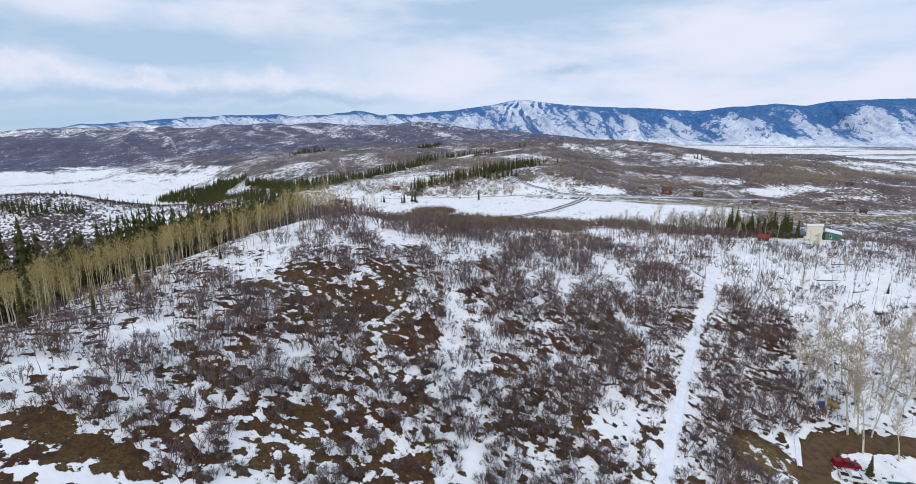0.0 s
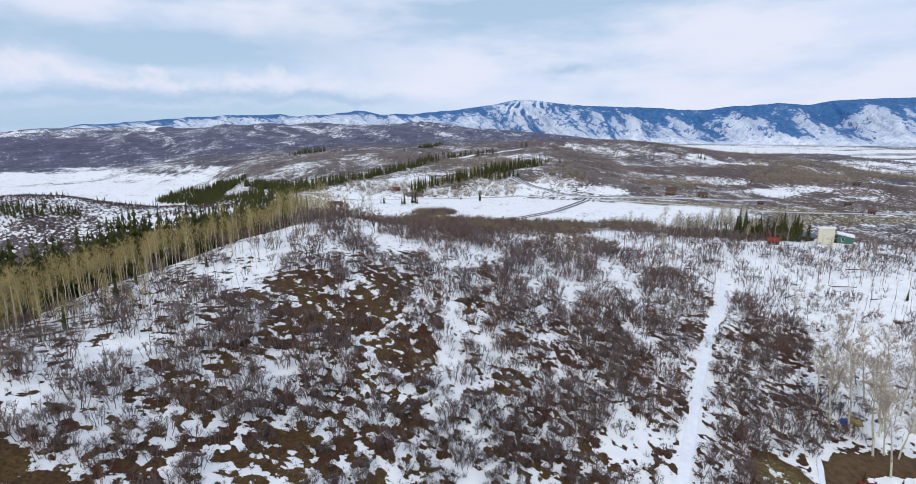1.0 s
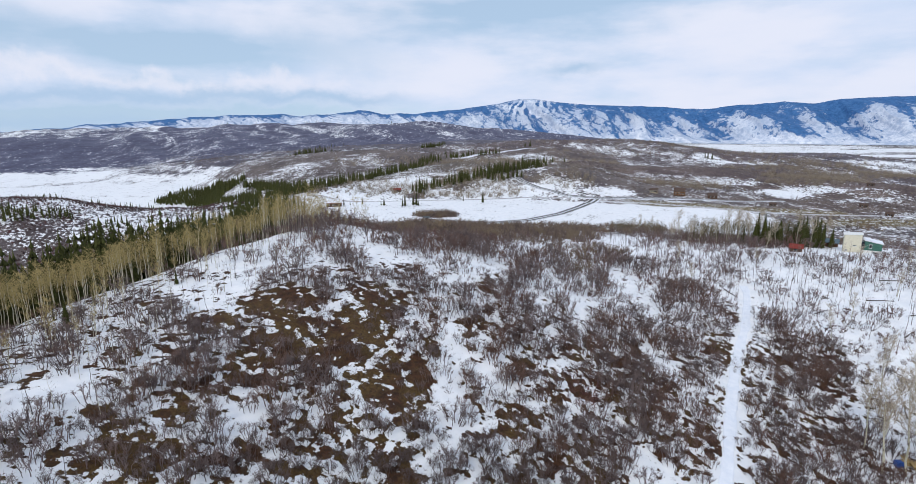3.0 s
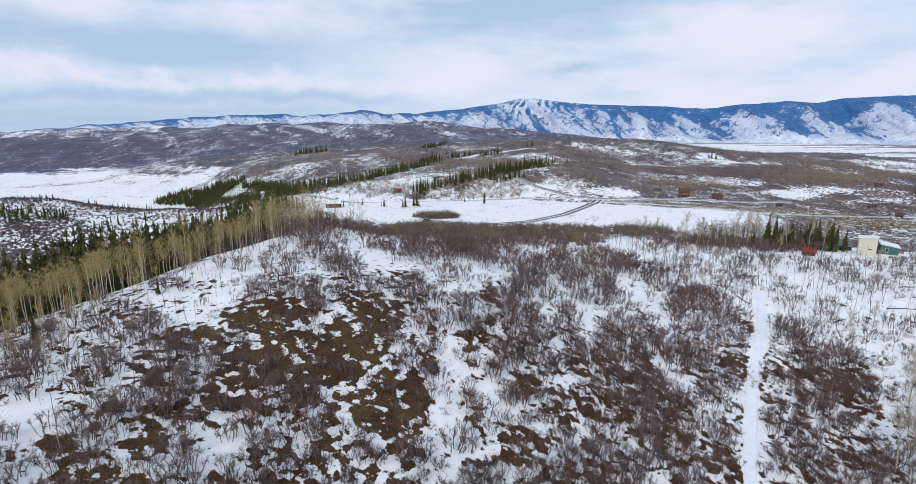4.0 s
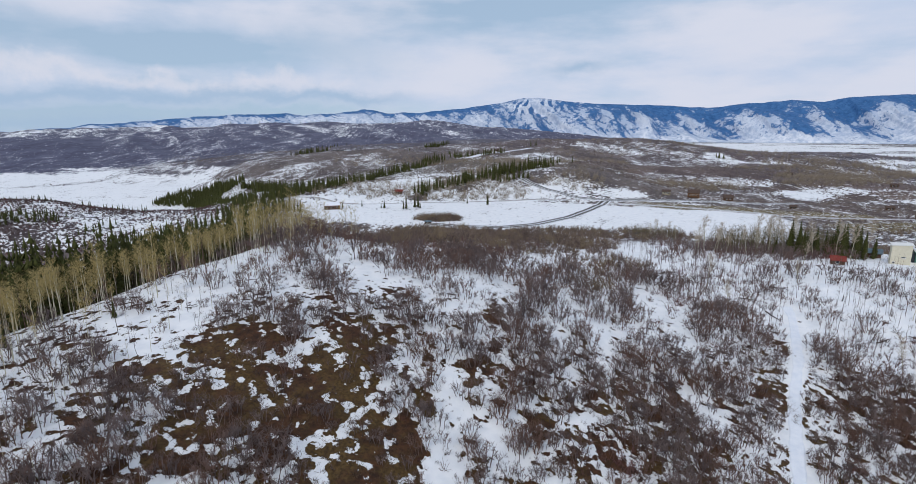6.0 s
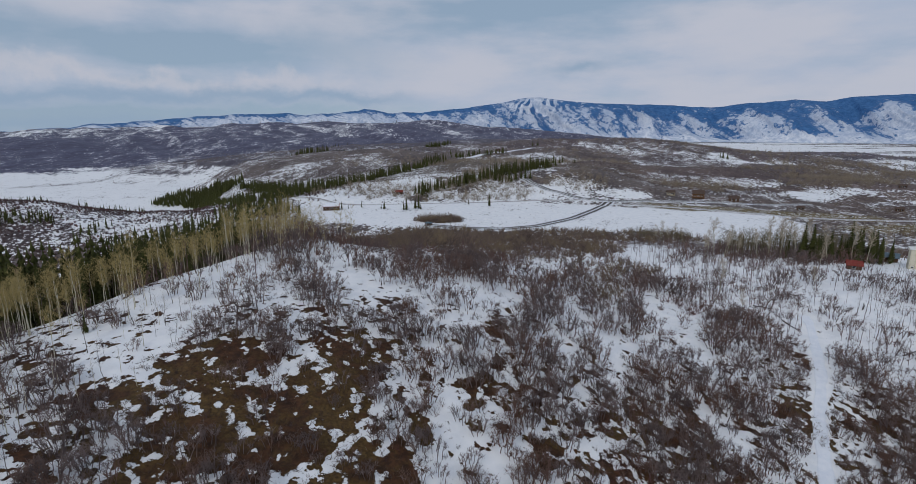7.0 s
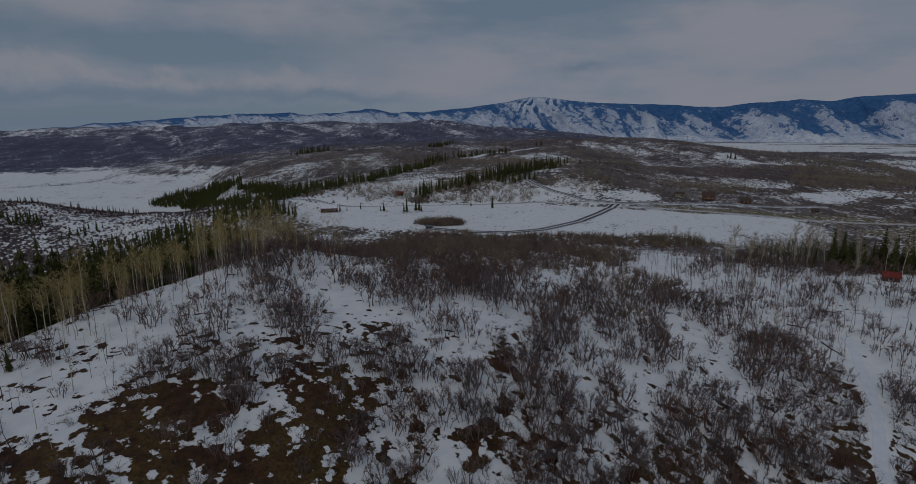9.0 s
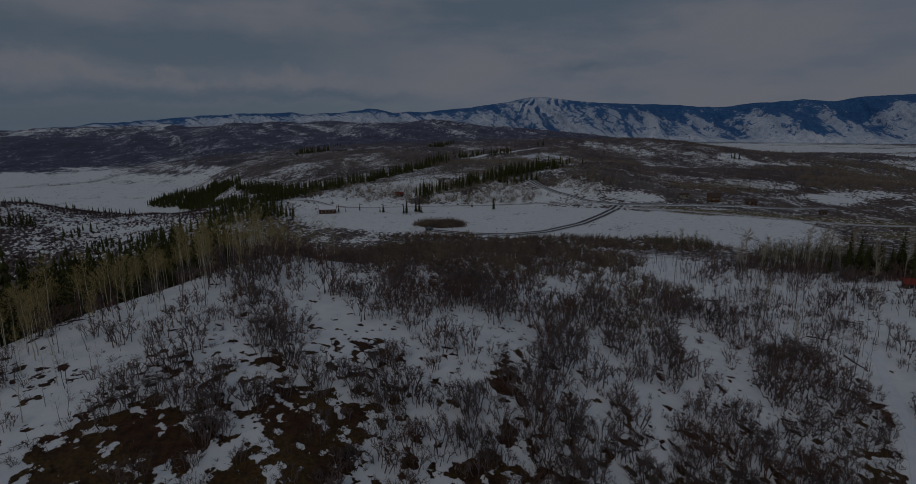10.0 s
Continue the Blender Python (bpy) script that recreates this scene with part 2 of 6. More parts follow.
# ridges behind the lake: crest line, fall towards the lake and away from it, roundness of the crest,
# scrub at the crest and lower down, the drop between the two, how much haze purple tints the scrub and how red it is
RIDGES = [
    ([(-390, 985, -8), (-341, 950, 3), (-296, 965, 8), (-252, 999, 19), (-204, 1031, 31), (-123, 1004, 28), (-64, 929, 18)],
     0.11, 0.3, 20, 0.9, 0.66, 16, 0.15, 0.35),      # long brown ridge
    ([(-176, 563, 0), (-157, 631, 2), (-117, 711, 4), (-62, 789, 10), (-4, 852, 17), (62, 889, 21)],
     0.09, 0.3, 14, 0.54, 0.46, 8, 0.0, 0.1),          # snowy slope with pale aspens
    ([(-49, 589, 4), (-15, 621, 10), (32, 651, 18), (75, 667, 21), (120, 681, 23), (156, 714, 23)],
     0.2, 0.1, 16, 0.6, 0.5, 10, 0.0, 0.2),            # spruce-topped slope above the lake
    ([(76, 592, 16), (98, 614, 23), (123, 609, 23), (148, 593, 16), (168, 566, 8), (181, 541, 3)],
     0.3, 0.25, 16, 0.72, 0.3, 14, 0.2, 0.2),         # round hill beside the climbing road
    ([(113, 783, 15), (173, 793, 21), (215, 761, 17), (279, 739, 15), (330, 717, 16), (357, 681, 11), (378, 645, 11), (412, 599, 10), (444, 548, 8), (464, 503, 6)],
     0.12, 0.12, 18, 0.92, 0.66, 9, 0.1, 0.75),         # dark red-brown ridge
    ([(121, 1326, 35), (218, 1313, 44), (325, 1291, 45), (397, 1218, 41), (436, 1150, 35), (463, 1085, 24), (454, 1012, 10)],
     0.1, 0.16, 40, 0.88, 0.74, 22, 0.2, 0.7),          # broad hill in front of the plain
    ([(-60, 1030, 17), (6, 1082, 21), (78, 1109, 26), (155, 1070, 28), (201, 961, 19)],
     0.09, 0.1, 20, 0.8, 0.5, 9, 0.1, 0.45),        # ridge with the snowy road
    ([(562, 1293, 9), (607, 1272, 9), (637, 1200, 3), (740, 1280, 8), (802, 1241, 10), (817, 1170, 12), (814, 1085, 9), (810, 985, 5), (848, 882, -9)],
     0.1, 0.14, 25, 0.88, 0.42, 12, 0.45, 0.4),          # low hills at the plain's edge
    ([(519, 980, 1), (575, 923, 2), (581, 847, 1), (585, 782, 0), (599, 732, -1), (631, 675, -3)],
     0.1, 0.12, 20, 0.92, 0.4, 10, 0.35, 0.5),
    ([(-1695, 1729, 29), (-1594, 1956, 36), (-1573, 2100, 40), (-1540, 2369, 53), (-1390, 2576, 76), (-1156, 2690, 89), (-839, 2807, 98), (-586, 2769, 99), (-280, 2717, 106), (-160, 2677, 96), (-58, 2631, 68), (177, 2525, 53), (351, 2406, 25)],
     0.105, 0.1, 60, 0.84, 0.88, 70, 1.0, 0.0),         # range beyond the valley, purple with painted-in haze
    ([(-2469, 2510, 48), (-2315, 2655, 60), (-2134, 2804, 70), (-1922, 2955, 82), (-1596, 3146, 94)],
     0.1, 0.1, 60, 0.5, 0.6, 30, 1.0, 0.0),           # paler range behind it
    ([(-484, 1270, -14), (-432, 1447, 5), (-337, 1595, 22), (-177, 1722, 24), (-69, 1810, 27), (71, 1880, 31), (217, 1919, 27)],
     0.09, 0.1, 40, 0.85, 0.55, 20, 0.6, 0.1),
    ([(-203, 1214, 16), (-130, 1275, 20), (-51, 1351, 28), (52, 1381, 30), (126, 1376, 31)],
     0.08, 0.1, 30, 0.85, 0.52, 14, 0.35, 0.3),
]
# dips and swells of the western gully, 80 m apart, rows from south to north
SWELLS = [
    (-1.1, 2.5, 14.5, -4.9, -0.2),
    (-0.2, 5.9, -0.1, -10.7, 3.4),
    (-11.0, -3.0, -3.9, -23.9, 5.7),
    (-5.4, 3.9, -8.0, -11.3, -0.9),
    (1.8, -0.4, -19.7, -1.4, 0.8),
    (-10.7, -9.5, -12.6, -1.6, 0.1),
]
# heights of the near hill's knolls, 60 m apart, rows from south to north
KNOLLS = [
    (0.2, 27.0, 10.3, -4.5, 2.7, 1.2, -0.2, -0.0),
    (4.2, 26.4, 1.7, 2.2, -3.3, -1.3, -2.3, 0.3),
    (5.6, 10.1, 17.1, 7.2, 1.8, 7.5, 4.2, 2.3),
    (5.7, 5.1, 13.1, 6.8, 4.1, 7.7, 5.1, 4.0),
    (-2.0, -5.2, 11.1, 6.1, 6.3, 5.1, 4.9, 1.3),
    (-1.8, -4.3, 0.4, 1.9, 1.4, 0.2, -1.0, -1.2),
]


def lake(x, y):
    """1 on the frozen lake and meadow, 0 on the shore round it."""
    west = np.hypot((x - 25) / 160, (y - 454 + 0.12 * (x - 25)) / 68)
    east = np.hypot((x - 178 - 0.1 * (y - 425)) / 55, (y - 428) / 78)
    d = np.minimum(west, east) + 0.06 * layered(x, y, 40, 77, 2)
    return 1 - ramp(d, 0.93, 1.12)


def ridge_parts(x, y):
    """The ridges' own heights at a place, one sheet for each."""
    bend = 22 * layered(x, y, 130, 27, 2)
    sheets = []
    for line, near_fall, far_fall, soft_top, *_ in RIDGES:
        best = np.full(np.shape(x), -500.0)
        for (x0, y0, z0), (x1, y1, z1) in zip(line[:-1], line[1:]):
            d, k = to_segment(x, y, x0, y0, x1, y1)
            lake_side = (x1 - x0) * (y - y0) - (y1 - y0) * (x - x0) < 0
            d = np.maximum(0, d + bend * ramp(d, 30, 150))
            fall = np.where(lake_side, near_fall, far_fall)
            fall = np.where(((k <= 0) & (x0 == line[0][0])) | ((k >= 1) & (x1 == line[-1][0])), np.maximum(fall, 0.35), fall)
            best = np.maximum(best, z0 + (z1 - z0) * k - fall * (np.sqrt(d * d + soft_top ** 2) - soft_top))
        sheets.append(best)
    return np.array(sheets)


def far_base(x, y):
    """The low ground that the ridges stand on: valley, lake bench, plain."""
    valley = ramp(-150 - 0.377 * (y - 250) - x, -90, 110)
    z = -46 * valley * ramp(y, -200, 200)
    for x0, y0, x1, y1, h0, h1, w in HILLS:
        d, k = to_segment(x, y, x0, y0, x1, y1)
        z = z + (h0 + (h1 - h0) * k) * np.exp(-(d / w) ** 2)
    for j, row in enumerate(SWELLS):
        for i, h in enumerate(row):
            z = z + h * np.exp(-((x + 480 - 80 * i) ** 2 + (y - 440 - 80 * j) ** 2) / (2 * 52.0 ** 2))
    low = np.maximum(ramp(y, 1300, 1900) * ramp(x - 0.16 * y, -100, 300), ramp(x, 300, 620) * ramp(y, 560, 850))
    return z - 24 * low


def far_land(x, y, parts=None):
    x, y = np.asarray(x, float), np.asarray(y, float)
    z = far_base(x, y)
    parts = ridge_parts(x, y) if parts is None else parts
    top = parts.max(axis=0)
    top = top + 2.5 * np.log(np.sum(np.exp((parts - top) / 2.5), axis=0))
    over = np.clip(top - z, -60, 400)
    lift = np.where(over > 40, over, 3.0 * np.log1p(np.exp(np.minimum(over, 40) / 3.0))) * ramp(y, 470, 545)
    lift = lift * (1 - ramp(-x - 0.377 * (y - 250) - 105, 0, 90) * (1 - ramp(y, 1150, 1350)))
    # spurs and gullies cut into what stands high
    high = ramp(lift, 4, 34)
    wide = ramp(y, 1350, 1900)
    spurs = 0.3 - np.abs(layered(x * 1.1 + 0.5 * y, 0.45 * y, 120, 31, 3))
    slant = x + 0.75 * y + 60 * value_noise(x, 0.3 * y, 260, 33)
    long_spurs = 0.3 - np.abs(layered(slant, 0.3 * (y - 0.3 * x), 330, 35, 4))
    lift = lift + high * (lift < 400) * ((1 - wide) * 11 * spurs + wide * 46 * long_spurs * ramp(lift, 10, 60))
    z = z + lift
    z = z + 2.2 * ramp(y, 250, 450) * layered(x, y, 70, 15, 3) * (1 - 0.8 * ramp(y, 1300, 1900) * ramp(x - 0.16 * y, -100, 300)) * (1 - 0.7 * ramp(-z, 34, 44))
    return z


def height(x, y):
    x, y = np.asarray(x, float), np.asarray(y, float)
    z = far_land(x, y)
    for j, row in enumerate(KNOLLS):
        for i, h in enumerate(row):
            z = z + h * np.exp(-((x + 150 - 60 * i) ** 2 + (y - 20 - 60 * j) ** 2) / (2 * 42.0 ** 2))
    z = z + 0.9 * layered(x, y, 22, 3, 3) * (1 - ramp(np.hypot(x, y - 100), 300, 500))
    # the rim of the near hill before the wood
    d, k = to_segment(x, y, -80, 124, -47, 194)
    z = z + (3.2 + 2.6 * k) * np.exp(-(d / 15.0) ** 2)
    flat = lake(x, y)
    return z * (1 - flat) + (0.0 + 0.05 * value_noise(x, y, 30, 9)) * flat


def mesh_object(name, points, faces, mat, parent=None, smooth_faces=False):
    """An object from arrays of points and of faces (all with the same number of corners)."""
    points, faces = np.asarray(points, np.float32), np.asarray(faces, np.int32)
    me = bpy.data.meshes.new(name)
    n, k = faces.shape
    me.vertices.add(len(points))
    me.vertices.foreach_set("co", points.ravel())
    me.loops.add(n * k)
    me.loops.foreach_set("vertex_index", faces.ravel())
    me.polygons.add(n)
    me.polygons.foreach_set("loop_start", np.arange(0, n * k, k, dtype=np.int32))
    if smooth_faces:
        me.polygons.foreach_set("use_smooth", np.ones(n, bool))
    me.update(calc_edges=True)
    me.materials.append(mat)
    ob = new(name, me)
    ob.parent = parent
    return ob


def grid_faces(rows, columns):
    a = np.arange(rows * columns).reshape(rows, columns)
    return np.stack([a[:-1, :-1], a[:-1, 1:], a[1:, 1:], a[1:, :-1]], -1).reshape(-1, 4)


def layer(ob, name, values):
    a = ob.data.attributes.new(name, "FLOAT", "POINT")
    a.data.foreach_set("value", np.asarray(values, np.float32).ravel())


# ---------------------------------------------------------------- cover of the ground
# bare patches of the near hill: x, y, half widths, strength
BARE = [
    (-18, 115.4, 6.6, 9.2, 0.3), (-12, 103.5, 8.7, 7, 0.3), (-23.4, 106.4, 6, 5.1, 0.26), (-8, 99.3, 5, 5.2, 0.26), (-31, 105.4, 4.9, 5.3, 0.18),
    (-39.3, 118.7, 5.8, 4.2, 0.24), (-34.2, 121.6, 6.5, 5.2, 0.24), (-31, 113, 6, 4.5, 0.2), (-16, 127.3, 6.4, 6.1, 0.24), (-41.8, 109, 5.1, 4, 0.16), (-33.8, 97.7, 4.9, 4.4, 0.14),
    (-4, 115, 3.5, 3.1, 0.28), (-7, 106.6, 2.7, 3.7, 0.25), (8, 150, 4.4, 10, 0.2), (4.4, 124.8, 4.6, 7.5, 0.12), (13.6, 117.2, 2.8, 3.2, 0.3),
    (18.7, 116, 2.2, 2.3, 0.2), (9.2, 102, 5.6, 5.6, 0.22), (16.5, 108.6, 4.1, 3.2, 0.16), (65, 140, 2.4, 12, 0.26), (77, 163, 2.2, 7, 0.3), (82, 172, 1.6, 6, 0.3), (68.3, 155.3, 4.7, 8, 0.12),
    (42, 131.2, 2, 5.7, 0.22), (-16.4, 92.6, 5.1, 2.2, 0.16), (-38, 87, 2.3, 2.4, 0.2), (-31.6, 86.6, 2.3, 2, 0.24), (-46, 82.6, 2.6, 2, 0.24),
    (-52, 58, 5, 3, 0.3), (-44, 56, 8, 3, 0.3), (-40, 78, 6, 7, 0.16), (-25, 68, 7, 10, 0.2), (58.5, 89, 6, 6.5, 0.4), (88, 99, 7, 1.6, 0.3),
    (-12, 78, 12, 14, 0.13), (-6, 66, 10, 6, 0.12), (14, 84, 10, 10, 0.1), (83, 141, 9, 18, 0.06), (28, 128, 8, 10, 0.05), (22, 98, 5, 7, 0.12),
]
# open snow with hardly a shrub on it
DRIFTS = [
    (-50, 148, 12, 24), (-50, 125, 10, 12), (-53, 84, 5, 8), (-57, 66, 6, 6), (-30, 88, 3, 6), (88, 238, 34, 34), (44, 225, 14, 22), (113, 135, 14, 16),
    (-35, 172, 5, 22), (4, 160, 4, 10), (-20, 178, 3, 7), (24, 205, 6, 16), (-16, 57, 12, 4), (2, 72, 3, 8), (31, 92, 4, 8),
]
# narrow snow-filled gullies: stretches of the plan and their half width
GULLIES = [
    (-1, 135, -2, 122, 1.8), (-2, 122, 0, 115, 2.0), (0, 115, -2, 108, 2.4), (-2, 108, -1, 90, 2.6), (6, 122, 6, 100, 1.4), (33, 156, 29, 136, 1.6),
    (54, 164, 53, 152, 1.8), (45, 142, 46, 130, 1.6), (46, 130, 48, 123, 2.0), (28, 110, 33, 98, 2.2), (-9, 126, -11, 115, 1.0), (-11, 115, -15, 106, 1.0),
    (18, 157, 21, 141, 1.6), (21, 132, 22, 119, 1.4), (76, 198, 56, 209, 3.5), (87, 206, 92, 190, 3.5),
]
# thickets: stretches of the plan and their half width
THICKETS = [
    (-48, 205, 10, 222, 12), (52, 236, 58, 196, 6), (58, 196, 68, 179, 5), (68, 179, 75, 159, 6),
    (83, 160, 84, 144, 6), (84, 144, 88, 131, 6), (61, 162, 67, 145, 4), (19, 207, 47, 217, 6), (25, 126, 33, 112, 6), (65, 125, 67, 113, 5), (64, 112, 54, 94, 4), (-60, 345, 100, 340, 15), (-45, 388, 15, 366, 10), (15, 366, 60, 372, 13),
    (60, 372, 100, 376, 13), (100, 372, 130, 352, 11), (122, 241, 148, 240, 3.5), (-42, 192, -8, 204, 9), (-22, 170, -12, 190, 5), (73, 154, 69, 138, 4), (80, 150, 92, 142, 5), (112, 259, 166, 259, 8), (-10, 200, 30, 236, 12),
]
HILL_ROAD = [(300, 505), (215, 519), (170, 521), (128, 519), (104, 526), (78, 552), (63, 575), (58, 598), (68, 622), (90, 650)]
PASTURE_ROAD = [(126, 512), (160, 502), (200, 476), (240, 449), (300, 432), (420, 420)]
TRAIL = [(28, 62), (35, 78), (41, 90), (48, 103), (57, 120), (67, 138), (78, 155), (88, 173), (92, 181), (94, 187)]
DRIVE = [(50, 60), (60, 75), (65.5, 84), (69.5, 90.5), (74, 95), (82, 96), (94, 95.2), (112, 94), (160, 84)]


def near_line(x, y, line):
    return np.min([to_segment(x, y, *a, *b)[0] for a, b in zip(line[:-1], line[1:])], axis=0)


def wood_edge(y):
    """Where the aspen wood begins, by how far north."""
    return np.interp(y, [40, 80, 95, 125, 150, 175, 205, 240], [-84, -82, -79, -76, -66, -55, -47, -52])


def forest(x, y):
    """1 inside the aspen and spruce wood on the slope beyond the near hill's crest."""
    edge = wood_edge(y)
    inside = edge + 2.5 * value_noise(y, 0 * y, 9, 41) - x
    return ramp(inside, -7, 9) * ramp(y, 20, 40) * (1 - ramp(y, 214, 232)) * (1 - ramp(inside, 70, 95))


def thicket(x, y):
    t = 0
    for x0, y0, x1, y1, w in THICKETS:
        d = to_segment(x, y, x0, y0, x1, y1)[0] + 3.5 * layered(x, y, 12, 43, 2)
        t = np.maximum(t, 1 - ramp(d, w * 0.75, w * 1.2))
    return t


def drifted(x, y):
    d = 0
    for a, b, rx, ry in DRIFTS:
        d = np.maximum(d, 1 - ramp(np.hypot((x - a) / rx, (y - b) / ry) + 0.35 * layered(x, y, 7, 47, 2), 0.75, 1.15))
    for x0, y0, x1, y1, w in GULLIES:
        d = np.maximum(d, 1 - ramp(to_segment(x, y, x0, y0, x1, y1)[0] + 0.6 * layered(x, y, 5, 48, 2), 0.7 * w, 1.3 * w))
    return d


def bared(x, y):
    d = 0
    for a, b, rx, ry, k in BARE:
        d = d + k * (1 - ramp(np.hypot((x - a) / rx, (y - b) / ry), 0.55, 1.25))
    return np.minimum(d, 0.27)


def right_slope(x, y):
    """1 on the open slope with saplings, beyond the trail."""
    trail_x = np.interp(y, [60, 90, 120, 150, 165, 182, 196, 215, 240, 270], [70, 76, 90, 98, 90, 77, 68, 63, 60, 66])
    return ramp(x - trail_x, -3, 5) * (1 - ramp(y, 275, 300))


def open_snow(x, y):
    """1 where flat snow lies open: lake, valley floor, plain, pastures."""
    z = far_land(x, y)
    valley = ramp(-z, 31, 38) * ramp(-x, 150, 300) * ramp(y, 560, 700)
    valley = valley * (1 - 0.55 * ramp(layered(x * 0.22 + 0.12 * y, y * 1.2, 110, 91, 3), 0.24, 0.36))
    strip = np.minimum(near_line(x, y, [(-946, 1077), (-895, 1105), (-837, 1181), (-814, 1366), (-744, 1471)]), near_line(x, y, [(-1250, 1330), (-1074, 1409), (-960, 1440)]))
    valley = valley * (0.2 + 0.8 * ramp(strip + 12 * layered(x, y, 60, 92, 2), 12, 45))
    plain = ramp(y, 1200, 1500) * ramp(x - 0.16 * y, 0, 300) * ramp(-z, 11, 17)
    plain = plain * (1 - 0.95 * ramp(layered(x * 0.25, y * 0.8, 150, 93, 4), 0.12, 0.2))
    west = 1 - ramp(np.hypot((x + 95) / 60, (y - 505) / 45) + 0.2 * layered(x, y, 40, 95, 3), 0.6, 1.1)
    return np.maximum(np.maximum(lake(x, y), valley), np.maximum(plain, 0.8 * west))


# open snowy slopes behind the lake: x, y and half widths
SLOPES = [(-300, 455, 30, 18), (-85, 580, 60, 60), (30, 545, 70, 22), (425, 925, 24, 60), (470, 880, 40, 18), (325, 548, 24, 32), (150, 540, 30, 12), (690, 900, 30, 80)]
# thick brown scrub behind the lake: from x, y to x, y and half width
BRAKES = [(180, 640, 330, 590, 16), (230, 545, 330, 500, 14), (262, 425, 340, 438, 14), (300, 462, 520, 475, 32), (330, 525, 480, 540, 18), (130, 700, 200, 700, 18), (480, 640, 560, 600, 18)]


def snowy_slope(x, y):
    d = 0
    for a, b, rx, ry in SLOPES:
        d = np.maximum(d, 1 - ramp(np.hypot((x - a) / rx, (y - b) / ry) + 0.3 * layered(x, y, 30, 49, 3), 0.7, 1.2))
    return d


def far_cover(x, y):
    """How thick the oak scrub stands on the farther land, how much haze purple tints it and how red it is."""
    x, y = np.asarray(x, float), np.asarray(y, float)
    parts = ridge_parts(x, y)
    z = far_land(x, y, parts)
    base = far_base(x, y)
    weight = np.exp(np.clip((parts - np.maximum(parts.max(axis=0), base)) / 2.0, -40, 0)) * ramp(y, 480, 560)
    flat = np.exp(np.clip((base - np.maximum(parts.max(axis=0), base)) / 2.0, -40, 0))
    total = weight.sum(axis=0) + flat + 1e-9
    scrub, purple, red = 0.66 * flat, 0.2 * flat, 0.25 * flat
    for part, (line, _, _, _, high, low, drop, blue, warm) in zip(weight, RIDGES):
        crest = np.interp(x, *zip(*sorted((p[0], p[2]) for p in line)))
        below = crest - z + 4 * layered(x, y, 60, 26, 2)
        # scrub denser at crests, thinner just below: relief put into the cover's colour
        scrub = scrub + part * (high + (low - high) * ramp(below, 0, drop) + 0.22 * np.exp(-(below / 3.5) ** 2) - 0.16 * np.exp(-((below - 8) / 5) ** 2))
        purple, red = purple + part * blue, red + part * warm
    scrub, purple, red = scrub / total, purple / total, red / total
    # slopes facing west get less scrub and more snow, east-facing ones more scrub, so ridges show
    e = 16.0
    tilt = (far_land(x + e, y) - far_land(x - e, y)) / (2 * e)
    scrub = scrub - np.clip(tilt, -0.15, 0.15) * (1.5 + 0.3 * purple)
    scrub = scrub + 0.26 * layered(x * 1.3 + 0.5 * y, 0.75 * y, 90, 25, 3) + 0.12 * purple * layered(x + 0.8 * y, 0.25 * y, 240, 28, 4)
    for x0, y0, x1, y1, w in BRAKES:
        d = to_segment(x, y, x0, y0, x1, y1)[0] + 6 * layered(x, y, 24, 29, 2)
        scrub = np.maximum(scrub, 0.74 * (1 - ramp(d, 0.7 * w, 1.2 * w)))
        red, purple = np.maximum(red, 0.6 * (1 - ramp(d, 0.7 * w, 1.2 * w))), purple * ramp(d, 0.7 * w, 1.2 * w)
    scrub = scrub - 0.5 * snowy_slope(x, y)
    gully = np.exp(-(to_segment(x, y, -540, 390, -270, 500)[0] / 90) ** 2)
    scrub = scrub * (1 - 0.5 * ramp(gully, 0.2, 0.7) * (1 - ramp(y, 560, 620)))
    purple, red = np.maximum(purple, 0.3 * gully), np.maximum(red, 0.7 * gully)
    return np.clip(scrub, 0, 1) * (1 - open_snow(x, y)), purple, red


def far_scrub(x, y):
    return far_cover(x, y)[0] * ramp(np.minimum(to_segment(x, y, 150, 506, 300, 440)[0], to_segment(x, y, 262, 398, 420, 392)[0]), 14, 20)


